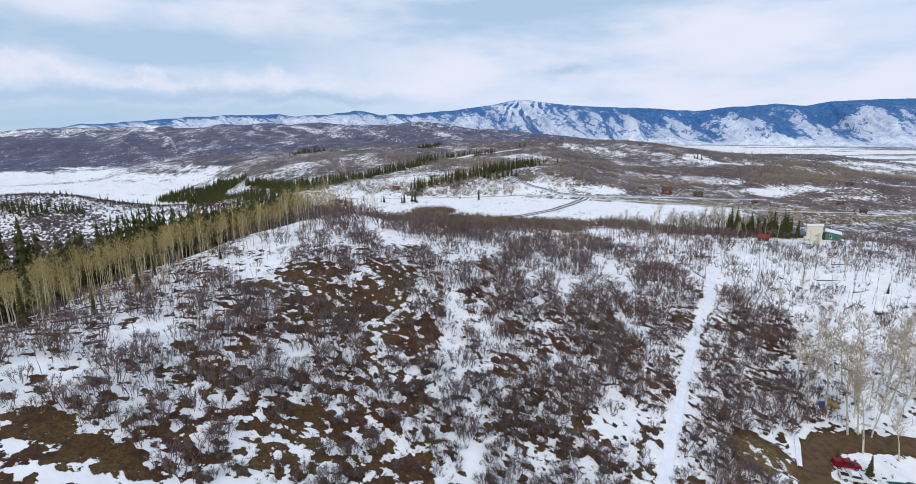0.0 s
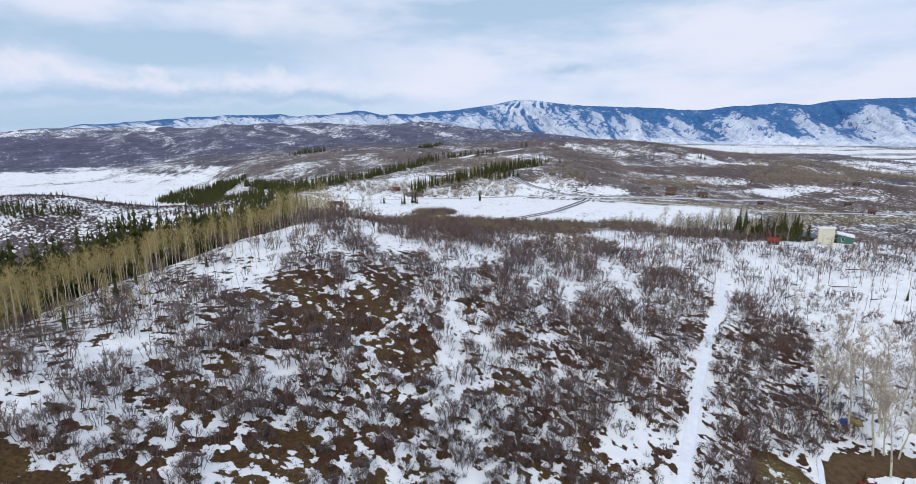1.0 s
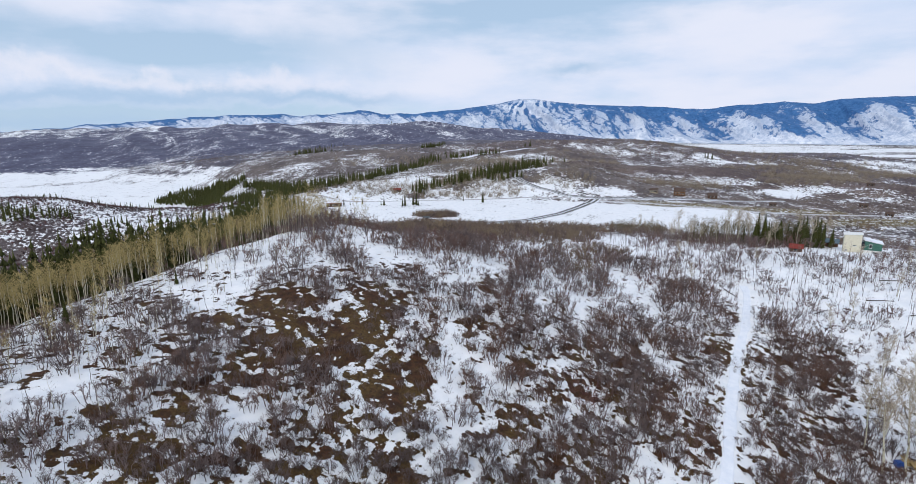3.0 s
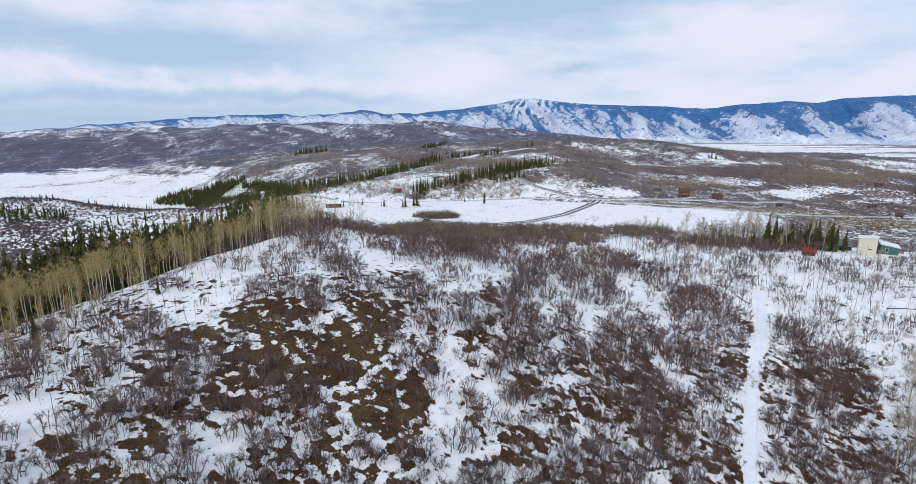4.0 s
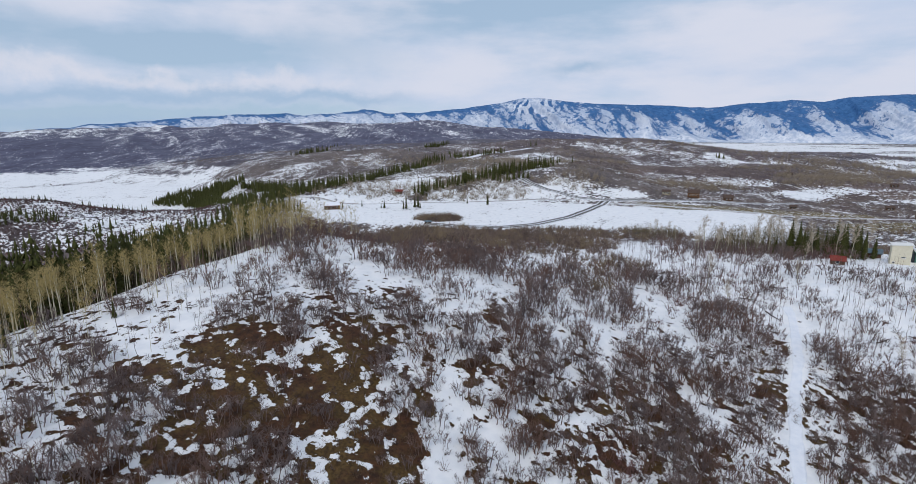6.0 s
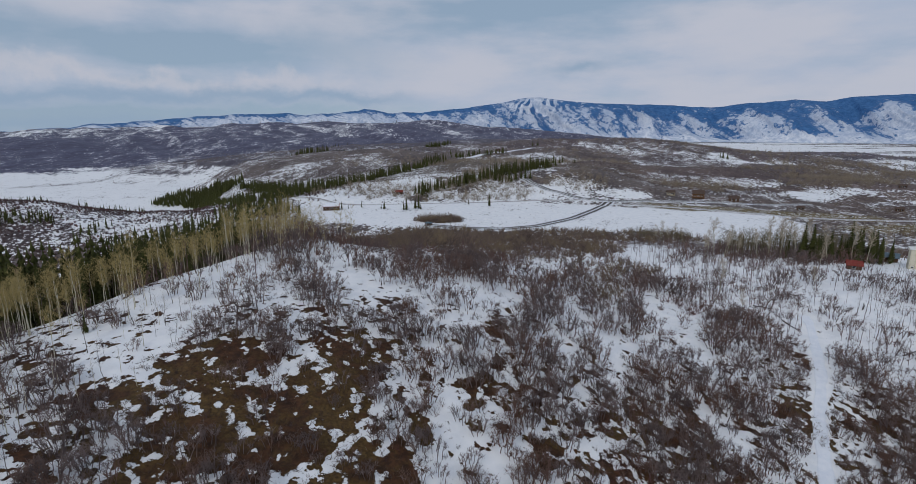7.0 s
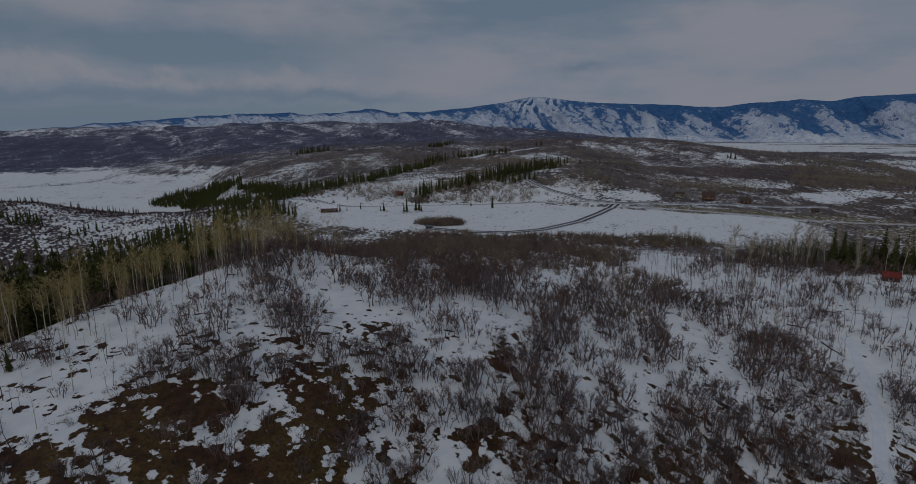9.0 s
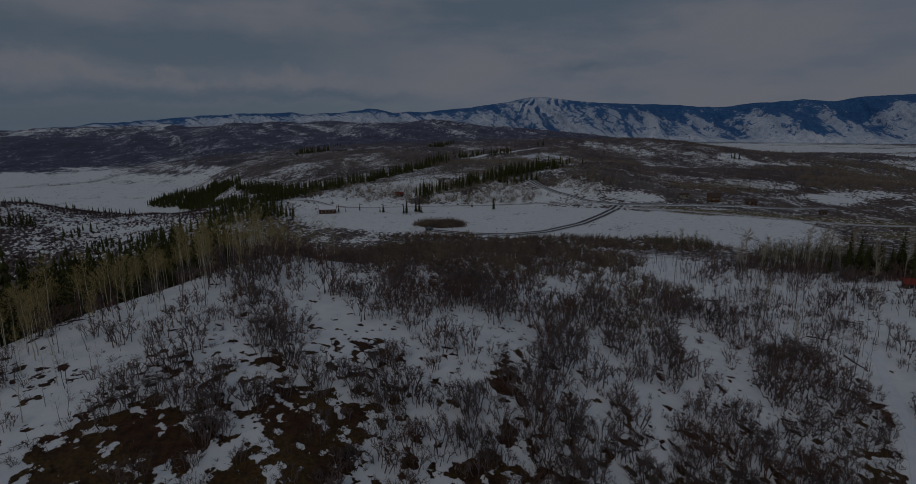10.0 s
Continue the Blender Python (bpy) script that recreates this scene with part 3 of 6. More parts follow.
def shrub_chance(x, y):
    """How likely a shrub is at a place of the near land."""
    p = 0.78 + 0.85 * layered(x, y, 13, 33, 3)
    p = p * (1 - 0.7 * drifted(x, y)) * (1 - 2.6 * bared(x, y))
    slope = right_slope(x, y)
    p = p * (1 - slope) + slope * (0.29 - 0.15 * ramp(y, 195, 220) + 0.5 * layered(x, y, 16, 35, 2))
    west = ramp(-x, 50 - 18 * ramp(y, 96, 112), 62 - 16 * ramp(y, 96, 112)) * (1 - ramp(y, 180, 205))
    p = p * (1 - (0.5 + 0.18 * ramp(y, 108, 125)) * west)
    # farther up they stand in clumps with clean snow between
    clumps = ramp(layered(x, y, 9, 34, 2), -0.04, 0.1)
    middle = ramp(y - 16 * ramp(x, 15, 30), 122, 146) * (1 - 0.5 * ramp(y, 200, 220)) * (1 - slope) * (1 - west)
    p = p * (1 - middle) + middle * (0.04 + (0.6 - 0.14 * ramp(x, 15, 35)) * clumps) * (1 - 0.7 * drifted(x, y)) * (1 - 2.0 * bared(x, y))
    p = np.maximum(p, (0.82 - 0.32 * ramp(y, 165, 195) * (1 - ramp(x, 46, 52))) * thicket(x, y) * (1 - 0.6 * drifted(x, y)))
    back = ramp(y, 262, 300)
    p = p * (1 - back) + back * (0.08 + 0.4 * layered(x, y, 30, 37, 3) + 0.85 * thicket(x, y))
    p = p * (1 - forest(x, y)) * (1 - lake(x, y))
    p = np.where(near_line(x, y, TRAIL) < 1.9 + 0.9 * ramp(y, 140, 155), 0, p)
    p = np.where((near_line(x, y, DRIVE) < 5) | (np.hypot(x - 67, y - 86) < 11) | (np.hypot(x - 158, y - 231) < 16), 0, p)
    return np.clip(p, 0, 1)


def scatter(x0, x1, y0, y1, step, seed, chance):
    """Places on a loosened grid, kept by chance. Returns x, y and a random number each."""
    rng = np.random.RandomState(seed)
    x, y = np.meshgrid(np.arange(x0, x1, step), np.arange(y0, y1, step))
    x, y = (x + rng.uniform(-0.5, 0.5, x.shape) * step).ravel(), (y + rng.uniform(-0.5, 0.5, y.shape) * step).ravel()
    keep = (rng.uniform(size=x.shape) < chance(x, y)) & (np.abs(x) < 0.89 * y + 16)
    return x[keep], y[keep], rng.uniform(size=keep.sum())


SHRUBS = scatter(-110, 230, 57, 300, 2.0, 5, shrub_chance)
BACK_SHRUBS = scatter(-200, 300, 300, 400, 3.4, 6, shrub_chance)


def wells(x, y):
    """The bare rings that melt out round the shrubs."""
    size = 0.8
    nx, ny = int(360 / size), int(280 / size)
    grid = np.zeros((nx, ny))
    for dx in (-1, 0, 1):
        for dy in (-1, 0, 1):
            i = np.clip(((SHRUBS[0] + 120) / size).astype(int) + dx, 0, nx - 1)
            j = np.clip(((SHRUBS[1] - 30) / size).astype(int) + dy, 0, ny - 1)
            np.maximum.at(grid, (i, j), (0.45 + 0.55 * SHRUBS[2]) * (1.0 if dx == dy == 0 else 0.55 if dx * dy == 0 else 0.3))
    u, v = np.clip((x + 120) / size - 0.5, 0, nx - 2), np.clip((y - 30) / size - 0.5, 0, ny - 2)
    i, j = u.astype(int), v.astype(int)
    fu, fv = u - i, v - j
    w = (grid[i, j] * (1 - fu) + grid[i + 1, j] * fu) * (1 - fv) + (grid[i, j + 1] * (1 - fu) + grid[i + 1, j + 1] * fu) * fv
    return w * (1 - 0.85 * ramp(y, 128, 165)) * (1 - ramp(np.hypot(x, y - 100), 200, 230))


def cover_of(x, y, z):
    """How much snow, scrub litter and dry grass lies at a place."""
    snow = 0.615 + 0.13 * layered(x, y, 18, 53, 3) - bared(x, y) * (1 - 0.7 * drifted(x, y)) + 0.12 * drifted(x, y) + 0.1 * right_slope(x, y)
    snow = snow + 0.17 * ramp(y, 132, 162) - 0.05 * thicket(x, y) - (0.15 - 0.05 * ramp(y, 90, 120)) * wells(x, y) * (1 - 0.7 * right_slope(x, y)) * (1 - 0.9 * ramp(-x, 32, 46) * ramp(y, 105, 125))
    snow = snow - 0.3 * forest(x, y) * ramp(wood_edge(y) - x, 12, 22)
    snow = np.where(near_line(x, y, TRAIL) + 0.7 * layered(x, y, 4, 55, 2) < 1.3, 0.9, snow)
    yard = np.maximum(1 - ramp(near_line(x, y, DRIVE), 2.2, 3.4), 1 - ramp(np.hypot((x - 66) / 4.5, (y - 83) / 6), 0.7, 1.1))
    snow = snow * (1 - yard) + 0.12 * yard
    far = ramp(y, 270, 340)
    thick, purple, red = far_cover(x, y)
    snow = snow * (1 - far) + far * (1 - thick)
    level = open_snow(x, y)
    snow = snow * (1 - level) + 0.97 * level
    # the thawed brown pasture below the cabins
    pasture = (1 - ramp(np.minimum(to_segment(x, y, 150, 506, 300, 440)[0], to_segment(x, y, 262, 398, 420, 392)[0]) + 6 * layered(x, y, 25, 97, 2), 13, 22)) * ramp(x, 130, 170)
    snow = snow * (1 - pasture) + 0.36 * pasture
    scrub = np.clip(far * (1 - pasture), 0, 1)
    mound = 1 - ramp(np.hypot((x - 58.5) / 6, (y - 89) / 6.5), 0.5, 1.1)
    return snow, scrub, np.maximum(np.maximum(pasture, 0.5 * yard), mound), purple, red


def build_ground():
    """One sheet from under the drone to the horizon, finest where the near hill lies."""
    turns = np.radians(np.r_[np.arange(-180, -50, 5.0), np.arange(-50, 50, 0.24), np.arange(50, 180.1, 5.0)])
    reach = np.r_[np.linspace(0.5, 40, 24), 40 * np.exp(np.arange(1, 215) * 0.0099)]
    reach = np.r_[reach, reach[-1] * np.exp(np.arange(1, 150) * 0.0105)]
    reach = np.r_[reach, reach[-1] * np.exp(np.arange(1, 400) * 0.016)]
    reach = np.r_[reach[reach < 4850], 4900]
    r, a = np.meshgrid(reach, turns, indexing="ij")
    x, y = r * np.sin(a), r * np.cos(a)
    z = height(x, y)
    ob = mesh_object("ground", np.stack([x, y, z], -1).reshape(-1, 3), grid_faces(*x.shape), GROUND, None, True)
    for name, values in zip(("snow", "scrub", "grass", "haze_tint", "red"), cover_of(x, y, z)):
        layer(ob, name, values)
    return tagged(ob, "snow-patched brown hillside and valley ground", "ground", kind="structure")


def skyline(turn):
    """How high the far mountains stand above the eye, as a slope, by the compass turn in degrees."""
    h = np.interp(turn, [-60, -40.7, -36.8, -32.5, -27.8, -25.3, -18.3, -14.6, -11, -7.7, -2.7, 0.4, 4.1, 6.2, 7.8, 10.2, 13.2, 16.7, 20.6, 23.8, 26.8, 30.6, 32.9, 34.6, 37, 40.3, 60],
                  [0.1, 0.04, 0.43, 0.82, 1.18, 1.43, 1.61, 1.64, 2.14, 1.74, 1.94, 2.36, 2.84, 3.2, 3.2, 2.8, 2.53, 2.38, 2.21, 1.94, 2.27, 2.5, 2.29, 2.54, 2.65, 2.67, 2.4])
    return np.tan(np.radians(h))


def build_mountains():
    """The long wooded range on the horizon: spurs run down from its crest, their sunny sides snowy, the others wooded,
    which also paints their lit and shaded sides.
    """
    turns = np.arange(-60, 60, 0.09)
    rows = np.linspace(0, 1, 58)
    u, a = np.meshgrid(rows, turns, indexing="ij")
    s = a * 78
    top = 65 + skyline(a) * 4470 + (7 + 9 * ramp(-a, -2, 6)) * layered(s, 0 * s, 130, 61, 4)
    foot = np.interp(a, [-40, 0, 10, 40], [-20, -20, -22, -22])
    # sharp-backed spurs that branch on their way down, leaning to one side
    down = s + 430 * u + 90 * layered(s, 420 * u, 420, 52, 3)
    spur, large = 0, 0
    for size, weight, seed in ((520, 0.5, 53), (230, 0.34, 54), (105, 0.2, 55), (48, 0.1, 56)):
        spur = spur + weight * (1 - 2.2 * np.abs(value_noise(down + 0.4 * size * value_noise(s, 300 * u, size, seed + 20), 170 * u, size, seed)))
        large = spur if size > 200 else large
    rise = 0.25 * u + 0.75 * u ** 1.25
    z = foot + (top - foot) * (rise + 0.34 * (spur - 0.3) * np.sin(np.pi * u ** 0.8) * (0.35 + 0.65 * u))
    z = np.where(u >= 1, top, np.minimum(z, foot + (top - foot) * (0.3 + 0.7 * u)))
    far = 3850 + 620 * u - 120 * spur * np.sin(np.pi * u)
    x, y = far * np.sin(np.radians(a)), far * np.cos(np.radians(a))
    back = np.stack([x[-1] * 1.05, y[-1] * 1.05, np.full(len(turns), -60.0)], -1)
    points = np.concatenate([np.stack([x, y, z], -1).reshape(-1, 3), back])
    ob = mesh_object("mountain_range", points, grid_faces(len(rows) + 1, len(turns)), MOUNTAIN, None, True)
    # woods on the crest and on the slopes that face away from the sun, where their dark colour also stands in for
    # shade; open snow on the others and lower down
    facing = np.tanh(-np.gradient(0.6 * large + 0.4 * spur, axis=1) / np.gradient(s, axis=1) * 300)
    woods_and_shade = 0.46 + 0.17 * facing * ramp(u, 0.02, 0.15) + 0.2 * ramp(u, 0.4, 0.95) - 0.4 * (1 - ramp(u, 0.03, 0.3)) + 0.42 * layered(s + 200 * u, 330 * u, 170, 71, 5, 0.65)
    woods_and_shade = woods_and_shade + 0.18 * ramp(u + 0.12 * layered(s, 300 * u, 200, 75, 3), 0.62, 0.85) * ramp(a, 15, 22) - 0.22 * ramp(-a, -1, 5) * (1 - 0.9 * ramp(u, 0.86, 0.99))
    woods_and_shade = woods_and_shade + 0.2 * ramp(u, 0.8, 0.97) * ramp(np.abs(a - 6), 4, 9) * (0.6 + 0.4 * layered(s, 0 * s, 300, 74, 2))
    # the ski hill's cleared runs
    runs = np.exp(-((a - 7.2 + 1.2 * (1 - u)) / 2.0) ** 2) * ramp(u, 0.5, 0.8)
    woods_and_shade = woods_and_shade - runs * (0.12 + 0.6 * ramp(np.sin(a * 8.5 - 12 * u + 3 * value_noise(s, 300 * u, 60, 73)), -0.1, 0.5))
    woods_and_shade = np.concatenate([woods_and_shade.reshape(-1), np.zeros(len(turns))])
    layer(ob, "woods_and_shade", woods_and_shade)
    return tagged(ob, "distant snowy mountain range with forest tinted haze blue", "mountains", kind="structure")


build_ground()
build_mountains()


# ---------------------------------------------------------------- plants
def bark_material(name, low, high, scale=3.0, rough=0.9, tint=None, clump=0.3):
    m, t, s, co = material(name, low, rough)
    info = t.nodes.new("ShaderNodeObjectInfo")
    geo = t.nodes.new("ShaderNodeNewGeometry")
    grain = noisy(t, co, scale, 3.0)
    # neighbouring plants differ in tone
    cells = t.nodes.new("ShaderNodeTexVoronoi")
    cells.voronoi_dimensions = "2D"
    cells.inputs["Scale"].default_value = clump
    link(t, co, cells.inputs["Vector"])
    tone = t.nodes.new("ShaderNodeSeparateColor")
    link(t, cells.outputs["Color"], tone.inputs[0])
    vary = maths(t, "ADD", maths(t, "MULTIPLY", info.outputs["Random"], 0.25), maths(t, "MULTIPLY", geo.outputs["Random Per Island"], 0.3))
    vary = maths(t, "ADD", vary, maths(t, "MULTIPLY", tone.outputs[0], 0.45))
    mix = maths(t, "ADD", maths(t, "MULTIPLY", smooth(t, grain, 0.32, 0.68), 0.4), maths(t, "MULTIPLY", vary, 0.6))
    shade_of = mixed(t, mix, low, high)
    if tint:
        patch = maths(t, "ADD", noisy(t, co, 0.11, 3.0), maths(t, "MULTIPLY", maths(t, "SUBTRACT", tone.outputs[1], 0.5), 0.3))
        shade_of = mixed(t, maths(t, "MULTIPLY", smooth(t, patch, 0.48, 0.68), 0.75), shade_of, tint)
    link(t, shade_of, s.inputs["Base Color"])
    return m


OAK_BARK = bark_material("oak_bark", (0.022, 0.017, 0.017), (0.16, 0.128, 0.116))
OAK_TWIG = bark_material("oak_twigs", (0.032, 0.024, 0.025), (0.275, 0.21, 0.2), 0.4, 0.9, (0.165, 0.09, 0.062))
CREST_TWIG = bark_material("crest_twigs", (0.06, 0.044, 0.037), (0.27, 0.2, 0.165), 0.25, 0.9, (0.25, 0.19, 0.115), 0.17)
DARK_TWIG = bark_material("dark_bush_twigs", (0.02, 0.014, 0.016), (0.13, 0.088, 0.084), 0.4, 0.9, (0.12, 0.048, 0.046))
FAR_TWIG = bark_material("far_scrub_twigs", (0.055, 0.04, 0.042), (0.19, 0.148, 0.14), 0.02, 0.9, (0.2, 0.165, 0.12), 0.12)
ASPEN_TWIG = bark_material("aspen_twigs", (0.25, 0.195, 0.075), (0.56, 0.44, 0.2))
BUSH_TWIG = bark_material("bush_twigs", (0.06, 0.042, 0.042), (0.26, 0.2, 0.185), 0.4, 0.9, (0.17, 0.08, 0.075))
CREAM_TWIG = bark_material("cream_aspen_twigs", (0.27, 0.22, 0.155), (0.6, 0.51, 0.4))
GREY_TWIG = bark_material("grey_aspen_twigs", (0.16, 0.128, 0.095), (0.36, 0.3, 0.225))
SPRUCE_NEEDLES = bark_material("spruce_needles", (0.026, 0.031, 0.008), (0.085, 0.09, 0.024), 1.2)


def aspen_bark():
    m, t, s, co = material("aspen_bark", (0.6, 0.56, 0.46), 0.8)
    marks = noisy(t, co, 4.0, 3.0, 0.6, (1.0, 1.0, 0.35))
    pale = mixed(t, smooth(t, noisy(t, co, 0.5, 3.0), 0.3, 0.7), (0.44, 0.41, 0.30), (0.68, 0.64, 0.52))
    link(t, mixed(t, smooth(t, marks, 0.6, 0.68), pale, (0.07, 0.06, 0.05)), s.inputs["Base Color"])
    return m


ASPEN_BARK = aspen_bark()


def prisms(segments, sides=3):
    """Tapered sticks from rows of x0 y0 z0 x1 y1 z1 r0 r1; one that ends in a point has fewer faces. Returns points and triangles."""
    seg = np.asarray(segments, float)
    a, b, r0, r1 = seg[:, :3], seg[:, 3:6], seg[:, 6], seg[:, 7]
    along = b - a
    along /= np.linalg.norm(along, axis=1, keepdims=True) + 1e-9
    helper = np.where(np.abs(along[:, 2:3]) < 0.9, [[0.0, 0.0, 1.0]], [[1.0, 0.0, 0.0]])
    u = np.cross(along, helper)
    u /= np.linalg.norm(u, axis=1, keepdims=True)
    v = np.cross(along, u)
    turns = np.arange(sides) * 2 * np.pi / sides
    ring = u[:, None] * np.cos(turns)[None, :, None] + v[:, None] * np.sin(turns)[None, :, None]
    low = a[:, None] + ring * r0[:, None, None]
    points, faces, count = [], [], 0
    thick = r1 > 0
    for k in (True, False):
        pick = thick == k
        n = pick.sum()
        if not n:
            continue
        i, j = np.arange(sides), (np.arange(sides) + 1) % sides
        if k:
            p = np.concatenate([low[pick], b[pick][:, None] + ring[pick] * r1[pick][:, None, None]], 1)
            f = np.concatenate([np.stack([i, j, j + sides], -1), np.stack([i, j + sides, i + sides], -1)])
        else:
            p = np.concatenate([low[pick], b[pick][:, None]], 1)
            f = np.stack([i, j, np.full(sides, sides)], -1)
        points.append(p.reshape(-1, 3))
        faces.append((f[None] + np.arange(n)[:, None, None] * p.shape[1]).reshape(-1, 3) + count)
        count += n * p.shape[1]
    return np.concatenate(points), np.concatenate(faces)


def tube(rows, sides):
    """One joined tapering tube along sticks that follow one another."""
    seg = np.asarray(rows, float)
    spine = np.concatenate([seg[:, :3], seg[-1:, 3:6]])
    radius = np.r_[seg[:, 6], seg[-1, 7]]
    turns = np.arange(sides) * 2 * np.pi / sides
    ring = np.stack([np.cos(turns), np.sin(turns), 0 * turns], -1)
    points = (spine[:, None] + ring[None] * radius[:, None, None]).reshape(-1, 3)
    i, j = np.arange(sides), (np.arange(sides) + 1) % sides
    one = np.concatenate([np.stack([i, j, j + sides], -1), np.stack([i, j + sides, i + sides], -1)])
    return points, (one[None] + np.arange(len(seg))[:, None, None] * sides).reshape(-1, 3)


def bush_sticks(seed, count, thick):
    """A rounded, twiggy bush about 2 m high, its shoots fanning out from the ground."""
    rng = np.random.RandomState(seed)
    rows = []
    for _ in range(count):
        side, up = rng.uniform(0, 6.283), rng.uniform(0.25, 1.0)
        out = math.sqrt(max(0, 1 - up * up)) * rng.uniform(0.7, 1.15)
        tip = np.array([math.cos(side) * out * 1.15, math.sin(side) * out * 1.15, up * rng.uniform(1.3, 2.1)])
        foot = np.array([*rng.normal(0, 0.18, 2), -0.15])
        rows.append((*foot, *tip, 0.02 * thick, 0))
        for _ in range(3):
            q = foot + (tip - foot) * rng.uniform(0.4, 0.95)
            way = (tip - foot) * 0.4 + rng.normal(0, 0.5, 3)
            rows.append((*q, *(q + way / np.linalg.norm(way) * rng.uniform(0.3, 0.6)), 0.014 * thick, 0))
    return rows


def shrub_sticks(seed, stems, limbs, twigs, tall=1.0, thick=1.0, wide=1.0):
    """A thicket of slender crooked stems from one root, each with steep limbs and a haze of twigs: a bare oak about 3.6 m high."""
    rng = np.random.RandomState(seed)
    wood, fine = [], []
    for k in range(stems):
        turn = 2.4 * k + rng.uniform(-0.4, 0.4)
        out = np.array([math.cos(turn), math.sin(turn), 0])
        away = math.sqrt((k + 0.5) / stems) * wide
        top = 3.7 * tall * rng.uniform(0.72, 1.06) * (1 - 0.22 * away)
        foot = out * 0.75 * away + rng.normal(0, 0.08, 3) * [1, 1, 0] + [0, 0, -0.3]
        knee = out * 1.0 * away + rng.normal(0, 0.16, 3) * [1, 1, 0] + [0, 0, top * rng.uniform(0.3, 0.5)]
        r = rng.uniform(0.024, 0.04) * thick
        wood.append((*foot, *knee, r, r * 0.7))
        for n in range(limbs):
            side = turn + rng.normal(0, 1.1)
            reach = rng.uniform(0.2, 0.95)
            tip = knee + [math.cos(side) * reach, math.sin(side) * reach, (top - knee[2]) * rng.uniform(0.6, 1.0)]
            wood.append((*knee, *tip, r * 0.6, 0))
            for _ in range(twigs):
                q = knee + (tip - knee) * rng.uniform(0.45, 1.0)
                way = rng.normal(0, 0.65, 3) + [0, 0, 0.4]
                fine.append((*q, *(q + way / np.linalg.norm(way) * rng.uniform(0.3, 0.75)), 0.0125 * thick, 0))
    return wood, fine


def aspen_sticks(seed, tall, branches, twigs, lean=0.03, thick=1.0):
    """Trunk, limbs and twigs of a bare aspen with its crown in the upper half."""
    rng = np.random.RandomState(seed)
    trunk, fine = [], []
    spine = [np.array([0, 0, -0.4])]
    drift = rng.normal(0, lean, 2)
    for k in range(1, 7):
        spine.append(np.array([drift[0] * tall * k / 6 + rng.normal(0, 0.006 * tall), drift[1] * tall * k / 6 + rng.normal(0, 0.006 * tall), tall * k / 6]))
    r = 0.0105 * tall * thick
    for k in range(6):
        trunk.append((*spine[k], *spine[k + 1], r * (1 - k / 6.3), r * (1 - (k + 1) / 6.3)))
    for _ in range(branches):
        k = rng.uniform(0.42, 0.98)
        i = min(5, int(k * 6))
        base = spine[i] + (spine[i + 1] - spine[i]) * (k * 6 - i)
        side = rng.uniform(0, 6.283)
        way = np.array([math.cos(side), math.sin(side), rng.uniform(0.7, 1.6)])
        length = tall * rng.uniform(0.14, 0.32) * (1.2 - 0.6 * k)
        end = base + way / np.linalg.norm(way) * length
        fine.append((*base, *end, r * 0.3 * (1.2 - k), 0))
        for _ in range(twigs):
            q = base + (end - base) * rng.uniform(0.25, 1.0)
            way = np.array([rng.normal(), rng.normal(), rng.uniform(0.3, 2.0)])
            fine.append((*q, *(q + way / np.linalg.norm(way) * rng.uniform(0.04, 0.1) * tall), 0.0021 * tall * thick, 0))
    return trunk, fine


def spruce_boughs(seed, tall, tiers, count, slim=0.19):
    """Drooping boughs in whorls, each a ridged wedge with a notched tip. Returns points and triangles."""
    rng = np.random.RandomState(seed)
    points, faces = [], []
    for k in range(tiers):
        u = (k + 0.3) / tiers
        reach = tall * slim * (1 - u) ** 0.85 * rng.uniform(0.85, 1.1) + 0.06 * tall * 0.3
        z = tall * (0.08 + 0.9 * u)
        for j in range(max(4, int(count * (1 - 0.45 * u)))):
            turn = 6.283 * (j + 0.5 * (k % 2)) / max(4, int(count * (1 - 0.45 * u))) + rng.normal(0, 0.16)
            long = reach * rng.uniform(0.72, 1.15)
            c, s = math.cos(turn), math.sin(turn)
            droop = long * rng.uniform(0.25, 0.5)
            w = long * rng.uniform(0.26, 0.36) + 0.04
            lift = tall / tiers * 0.55
            base = len(points)
            for d, side, h in ((0.0, 0, z + lift), (0.62, w, z - droop * 0.55), (0.66, 0, z - droop * 0.35 + lift * 0.35), (0.62, -w, z - droop * 0.55),
                               (1.0, 0, z - droop), (0.3, 0, z - droop * 0.75)):
                points.append((c * long * d - s * side, s * long * d + c * side, h))
            faces += [(base, base + 1, base + 2), (base, base + 2, base + 3), (base + 2, base + 1, base + 4), (base + 2, base + 4, base + 3),
                      (base + 1, base + 5, base + 4), (base + 5, base + 3, base + 4)]
    # the dense heart of the crown
    base = len(points)
    for j in range(6):
        points.append((0.5 * slim * tall * math.cos(j * 1.047), 0.5 * slim * tall * math.sin(j * 1.047), tall * (0.1 + 0.03 * (j % 2))))
    points.append((0, 0, tall * 0.97))
    faces += [(base + j, base + (j + 1) % 6, base + 6) for j in range(6)]
    base = len(points)
    for j in range(5):
        points.append((0.012 * tall * math.cos(j * 1.257), 0.012 * tall * math.sin(j * 1.257), tall * 0.93))
    points.append((0, 0, tall * 1.03))
    faces += [(base + j, base + (j + 1) % 5, base + 5) for j in range(5)]
    return np.array(points), np.array(faces)


